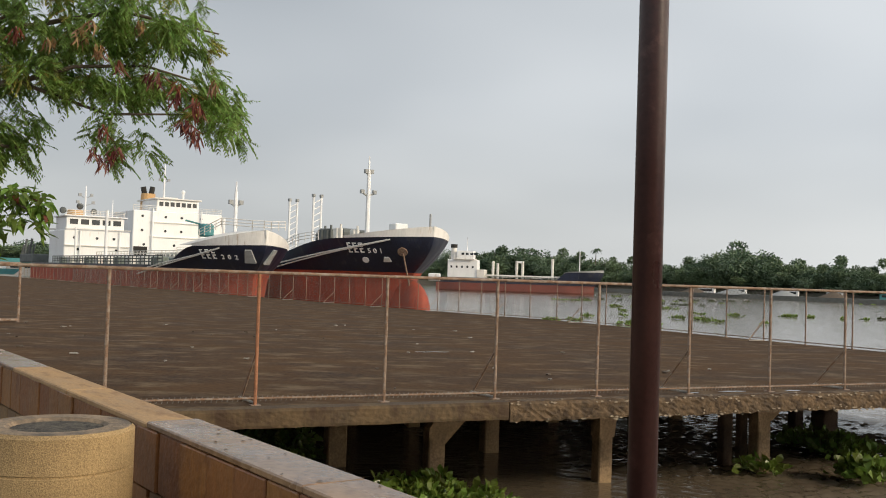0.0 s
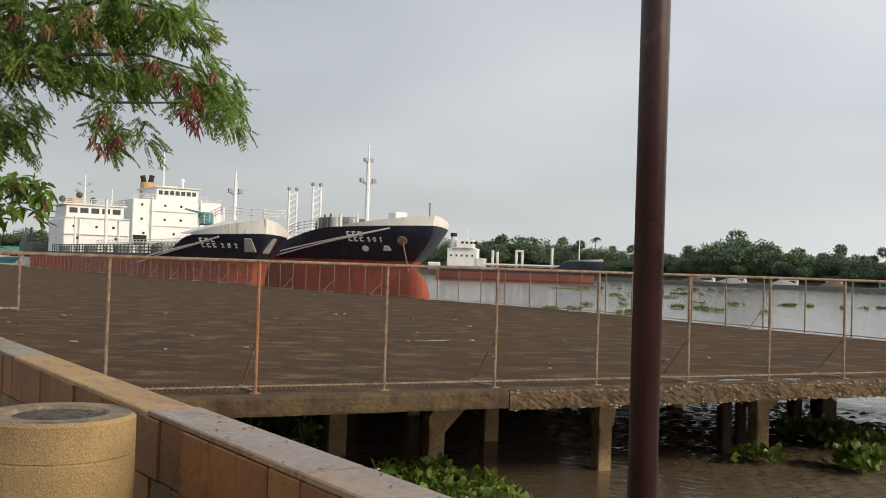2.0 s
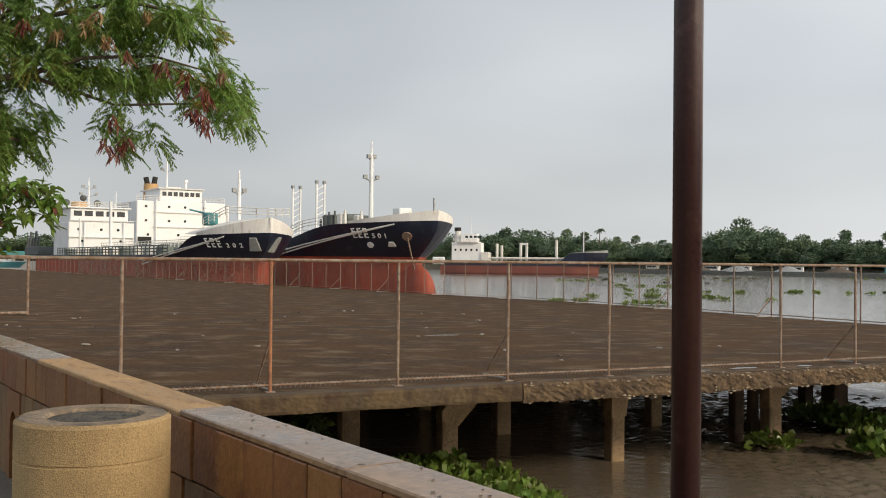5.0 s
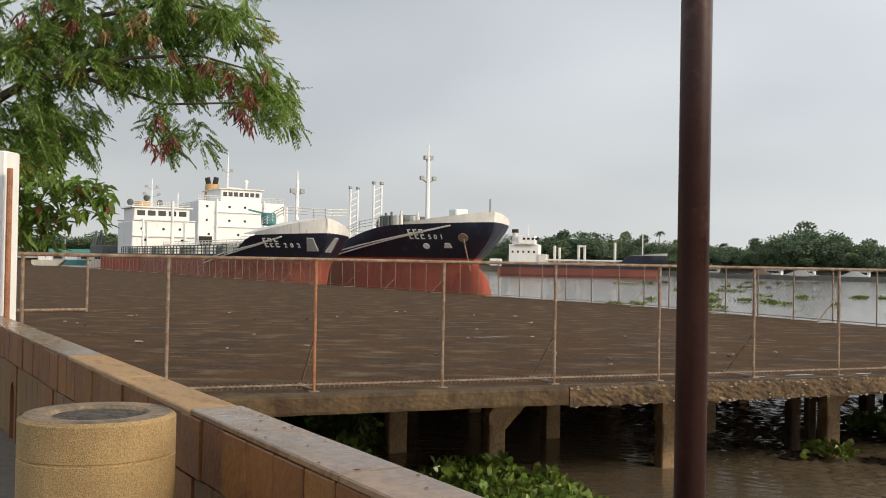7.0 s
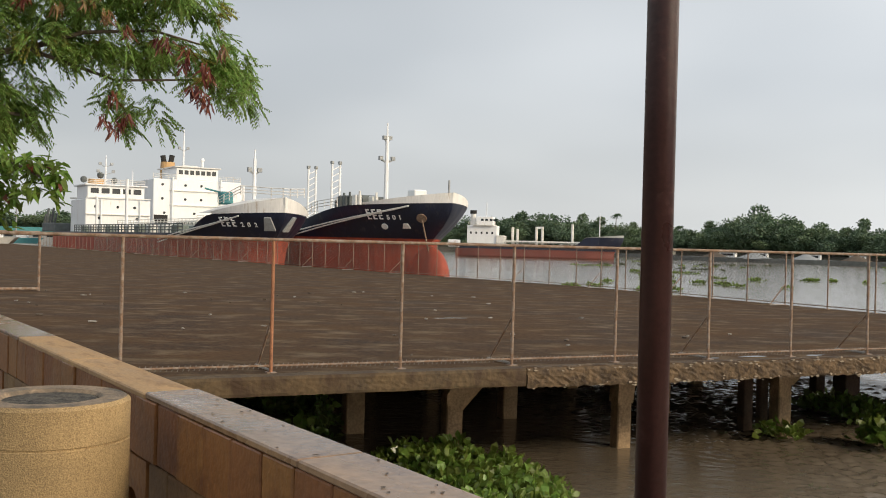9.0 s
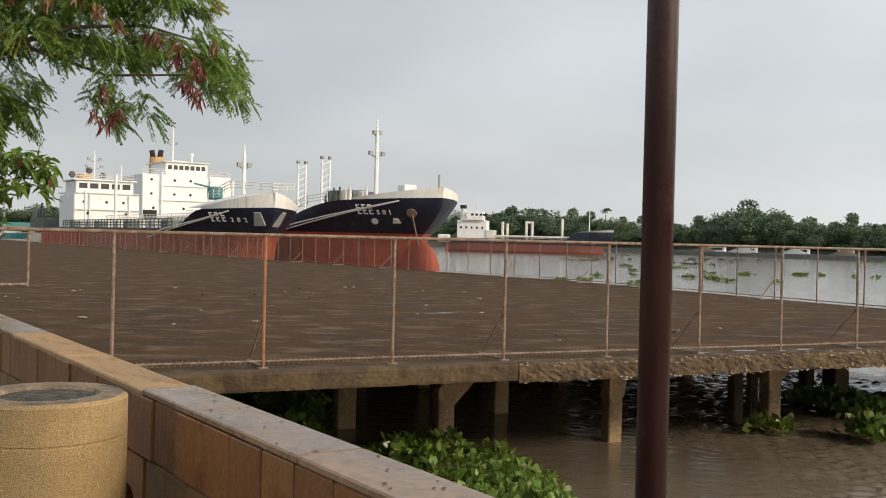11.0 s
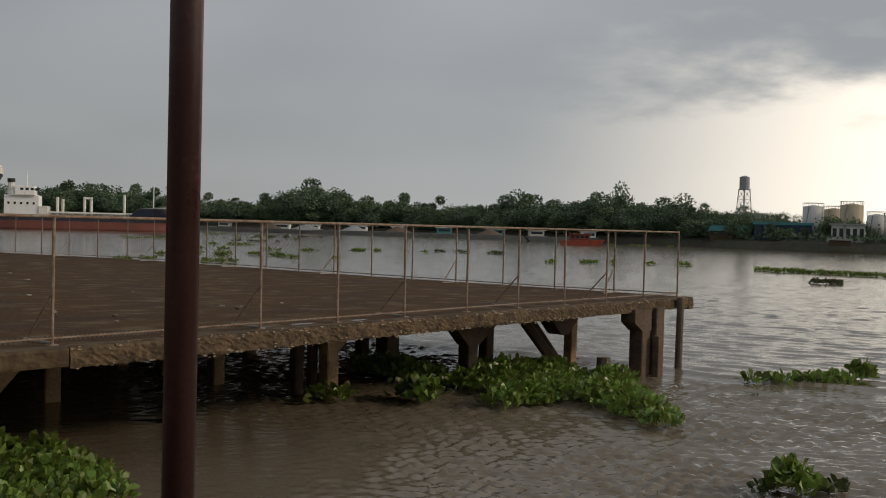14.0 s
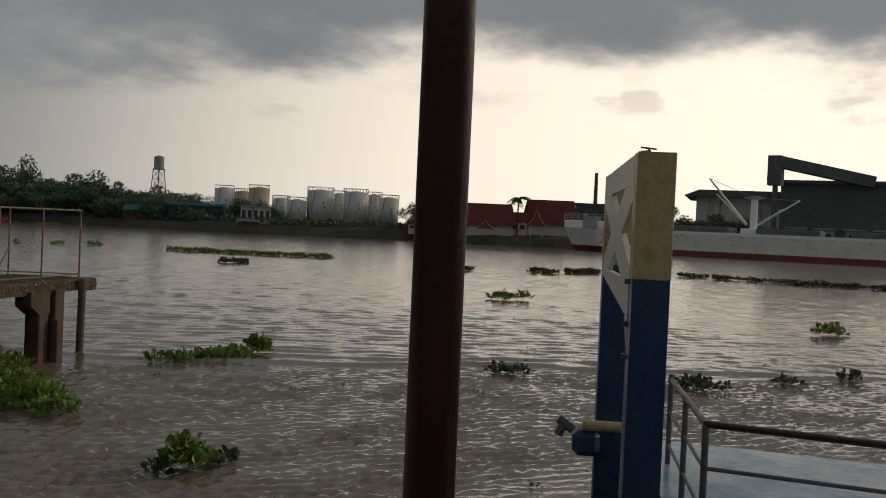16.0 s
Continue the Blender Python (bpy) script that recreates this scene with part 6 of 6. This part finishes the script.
# ---- barges and small boats on the far side ----
def barge(az, d, L, ang, load, seed):
    p = at(az, d); t = thing("river_barge", pose(p.x, p.y, WATER, 0, 0, ang), "dark laden river barge moored at the far bank", "barge", "barges at the far bank"); r = random.Random(seed)
    bm = B(); extrude_y(bm, [(-L / 2 + 2, -0.6), (L / 2 - 2, -0.6), (L / 2, 1.7), (L / 2 - 1, 1.5), (-L / 2 + 1, 1.5), (-L / 2, 1.7)], -3, 3); part("hull", bm, M_SHED, t)
    if load:
        bm = B(); rod(bm, (-L * 0.2, 0, 1.2), (-L * 0.2, 0, 3.6), L * 0.2, 14, 0.4); bmesh.ops.scale(bm, vec=(1, 0.5, 1), verts=bm.verts); part("cargo_heap", bm, M_GREY if load > 1 else M_BARK, t)
    bm = B(); box(bm, L * 0.28, -2, 1.4, L * 0.46, 2, 3.4, 0.1); c = part("cabin", bm, r.choice((M_WHITE, M_PALE, M_TEAL)), t)
    bm = B(); box(bm, L * 0.26, -2.3, 3.4, L * 0.48, 2.3, 3.65, 0.05); part("cabin_roof", bm, M_PALE, t)
    bm = B(); box(bm, L * 0.3, -2.05, 2.2, L * 0.44, -2.0, 3.0); part("window", bm, M_GLASS, c)
for i, (az, d, L, ld) in enumerate(((10.6, 470, 30, 0), (13.4, 400, 34, 0), (15.3, 392, 30, 1), (17.6, 385, 36, 2), (20.2, 372, 30, 2), (22.8, 360, 30, 1), (25.6, 345, 32, 0), (28.2, 335, 28, 1), (31.4, 318, 24, 0))): barge(az, d, L, -28 + i, ld, i)
p = at(32.6, 262); t = thing("river_tug", pose(p.x, p.y, WATER, 0, 0, -35), "small red river tug with a red cabin", "tugboat")
bm = B(); extrude_y(bm, [(-5, -0.5), (4.5, -0.5), (6, 1.5), (-5.5, 1.1)], -1.6, 1.6); part("hull", bm, M_RED, t)
bm = B(); box(bm, -3, -1.3, 1.1, 2.2, 1.3, 2.8, 0.1); part("cabin", bm, M_ROOF, t)
bm = B(); box(bm, -3.4, -1.6, 2.8, 2.6, 1.6, 3.0); part("cabin_roof", bm, M_RED, t)
for k in range(4):
    bm = B(); box(bm, -2.6 + 1.2 * k, -1.36, 1.9, -1.8 + 1.2 * k, -1.3, 2.5); part("window", bm, M_GLASS, t)


# ---- gangway portal and pontoon ----
def portal():
    a, b = Vector((7.70, 2.76, 0)), Vector((10.76, 4.29, 0)); e = (b - a); W0 = e.length; ang = math.degrees(math.atan2(e.y, e.x))
    t = thing("gangway_portal", pose(a.x, a.y, 0.035, 0, 0, ang), "blue and cream painted steel portal of a floating pier", "portal")
    for i, x in enumerate((0, W0)):
        w = 0.145
        bm = B(); box(bm, x - 0.02 if i == 0 else x - 0.13, -w, -2.6, x + 0.24 if i == 0 else x + 0.13, w, 1.53, 0.006); part("blue_leg", bm, M_BLUE, t, "dark blue lower leg")
        bm = B(); box(bm, x - 0.023 if i == 0 else x - 0.133, -w - 0.003, 1.53, x + 0.243 if i == 0 else x + 0.133, w + 0.003, 2.52, 0.006); part("cream_leg", bm, M_YELLOW, t, "faded cream upper leg")
    def panel(pts, name="lattice_panel", mat=M_PALE, y0=0.10, y1=0.15):
        bm = B(); extrude_y(bm, pts, y0, y1); part(name, bm, mat, t)
    panel([(0.24, 2.28), (W0 - 0.13, 2.28), (W0 - 0.13, 2.51), (0.24, 2.51)])
    x0, x1, z0, z1 = 0.24, W0 - 0.13, 1.5, 2.28
    cols = 1
    for k in range(cols):
        c0, c1 = x0 + (x1 - x0) * k / cols, x0 + (x1 - x0) * (k + 1) / cols
        s = 0.75
        panel([(c0, z0), (c0 + s, z0), (c1, z1 - 0.12), (c1, z1), (c1 - s, z1), (c0, z0 + 0.12)])
        panel([(c1, z0), (c1, z0 + 0.12), (c0 + s, z1), (c0, z1), (c0, z1 - 0.12), (c1 - s, z0)], y0=0.104, y1=0.146)
    panel([(0.24, 1.2), (x1, 1.42), (x1, 1.5), (0.24, 1.5)])
    panel([(0.24, 0.98), (0.5, 1.2), (0.24, 1.2)], "gusset")
    for z in (1.5, 1.16, 0.9):
        bm = B(); box(bm, 0.2, 0.14, z - 0.02, 0.27, 0.18, z + 0.02); part("hinge", bm, M_SHED, t)
    bm = B(); rod(bm, (W0 - 0.3, -0.12, -0.24), (W0 - 0.3, 0.3, -0.24), 0.06, 10); part("roller", bm, M_YELLOW, t)
    bm = B(); box(bm, W0 - 0.35, 0.1, -0.58, W0 + 0.1, 0.4, -0.3, 0.06); part("roller_bracket", bm, M_BLUE, t)
    for k in range(3):
        bm = B(); rod(bm, (W0 - 0.2, 0.4 + 0.05 * k, -0.32 + 0.04 * k), (W0 - 0.2, 0.56, -0.2 - 0.09 * k), 0.05, 8); part("shackle", bm, M_SHED, t)
    bm = B(); rod(bm, (0.6, 0, 2.52), (0.6, 0, 2.6), 0.01, 6); rod(bm, (0.5, 0, 2.57), (0.72, 0.05, 2.58), 0.008, 5); rod(bm, (0.55, 0.07, 2.6), (0.68, -0.07, 2.6), 0.008, 5); part("aerial", bm, M_SHED, t)
portal()

PA, PB = Vector((8.32, 2.46, 0)), Vector((10.9, 3.63, 0))
u = (PB - PA).normalized(); w = Vector((0.205, -0.979, 0))
def pontoon():
    t = thing("pontoon", pose(0, 0, 0), "blue painted steel pontoon deck, wet and shiny", "pontoon")
    P = [PA + u * 4.1 + w * -0.3, PA + u * 4.3 + w * 7.0, PA + w * 7.0 - u * 1.0, PA - u * 1.0 - w * 0.1]
    bm = B(); prism(bm, [tuple(q.xy) for q in P], -2.7, -0.62); part("hull", bm, M_BLUE, t)
    bm = B(); prism(bm, [tuple(q.xy) for q in P], -0.618, -0.6); part("deck_plate", bm, M_PONTOON, t, "light blue wet deck plate")
pontoon()
def handrail():
    t = thing("handrail", pose(0, 0, 0), "grey steel pipe handrail round the pontoon", "handrail")
    Z = 0.395
    runs = [(PA, PB), (PA, PA + w * 6.5)]
    for k, (a, b) in enumerate(runs):
        for i, z in enumerate((Z, Z - 0.36, Z - 0.72)):
            bm = B(); rod(bm, a + Vector((0, 0, z)), b + Vector((0, 0, z - 0.06)), 0.03 if i == 0 else 0.018, 10); part("rail", bm, M_POLE if (k and i == 0) else M_RAIL, t)
        n = 2 if k == 0 else 3
        for i in range(1 if k else 0, n + 1):
            q = a + (b - a) * (i / n); bm = B(); rod(bm, q + Vector((0, 0, -0.6)), q + Vector((0, 0, Z)), 0.03, 10); part("stanchion", bm, M_RAIL, t)
handrail()

# ---- left end of the promenade ----
t = thing("gate_post", pose(-5.42, 10.35, 0.3), "white-painted square concrete gate post", "post")
bm = B(); box(bm, -0.16, -0.16, 0, 0.16, 0.16, 2.7, 0.02); part("shaft", bm, M_WHITE, t)
t = thing("pipe_post", pose(-5.16, 10.1, 0.3), "rusty orange steel pipe post beside the gate", "post")
bm = B(); rod(bm, (0, 0, 0), (0, 0, 2.5), 0.03, 10); part("pipe", bm, M_RUST_RED, t)
t = thing("pipe_gate", pose(-15.06, 31.13, 0, 0, 0, math.degrees(math.atan2(1.0, 1.13))), "rusty pipe gate frame standing open on the wharf", "gate")
for x in (-2.3, 1.5):
    bm = B(); rod(bm, (x, 0, 0.0), (x, 0, 1.95), 0.045, 8); part("upright", bm, M_RUST, t)
for z in (0.08, 1.93):
    bm = B(); rod(bm, (-2.3, 0, z), (1.5, 0, z), 0.05, 8); part("crossbar", bm, M_RUST, t)

# litter and patches on the deck
RNG.seed(55)
for i in range(46):
    q = P1 + STEP * RNG.uniform(-2, 7) - FN * RNG.uniform(0.6, 22)
    t = thing("litter", pose(q.x, q.y, 0.004, 0, 0, RNG.uniform(0, 360)), "pale scrap of litter on the wharf deck", "litter", "litter on the deck")
    s = RNG.uniform(0.02, 0.08)
    bm = B(); box(bm, -s, -s * 0.6, 0, s, s * 0.6, 0.03, 0.008)
    for v in bm.verts: v.co += Vector((RNG.gauss(0, 0.01), RNG.gauss(0, 0.01), abs(RNG.gauss(0, 0.008))))
    part("scrap", bm, M_PAPER if RNG.random() < 0.6 else M_BARK, t)

# ---- far left end of the port ----
block("port_shed", "distant low port shed with a blue roof", "shed", -25.5, -22.0, 210, None, 0.006, 14, M_GREY, M_TEAL, 0.8, 5)
block("port_shed", "distant low port shed with a grey roof", "shed", -29.5, -26.2, 190, None, 0.001, 14, M_BEAM, M_GREY, 0.8, 5)
def parked_boat(az, d, ang, mat):
    p = at(az, d); t = thing("small_boat", pose(p.x, p.y, 0.05, 0, 0, ang), "small painted boat hauled out on the wharf", "boat", "boats on the wharf")
    bm = B(); extrude_y(bm, [(-2.6, 0.3), (-2.2, 0.0), (1.8, 0.0), (3.0, 1.1), (-2.7, 0.95)], -0.9, 0.9); part("hull", bm, mat, t)
    bm = B(); box(bm, -1.6, -0.7, 0.95, 0.4, 0.7, 1.9, 0.08); part("cabin", bm, M_WHITE, t)
parked_boat(-24.3, 190, 20, M_TEAL); parked_boat(-25.6, 180, 5, M_PALE)
for az, d in ((-24.8, 200), (-20.6, 230), (-21.8, 215)):
    p = at(az, d); t = thing("lamp_mast", pose(p.x, p.y, 0), "thin distant grey lighting mast", "mast", "masts in the port")
    bm = B(); rod(bm, (0, 0, 0), (0, 0, 9.5), 0.14, 6); part("shaft", bm, M_GREY, t)
    bm = B(); box(bm, -1.2, -0.2, 9.2, 1.2, 0.2, 9.5); part("lamp_bar", bm, M_GREY, t)

# dead leaves and grit on the coping
RNG.seed(91)
for i in range(22):
    q = wall_point(RNG.uniform(1.2, 4.1), RNG.uniform(1.47, 1.67), WT + 0.001)
    t = thing("dead_leaf", pose(*q, 0, 0, RNG.uniform(0, 360)), "small dark dead leaf on the wet coping", "leaf", "dead leaves on the wall")
    k = RNG.uniform(0.005, 0.016)
    raw("blade", [(-k, 0, 0), (0, -k * 0.5, 0.003), (k, 0, 0.001), (0, k * 0.5, 0.004)], [(0, 1, 2, 3)], M_BARK, t)
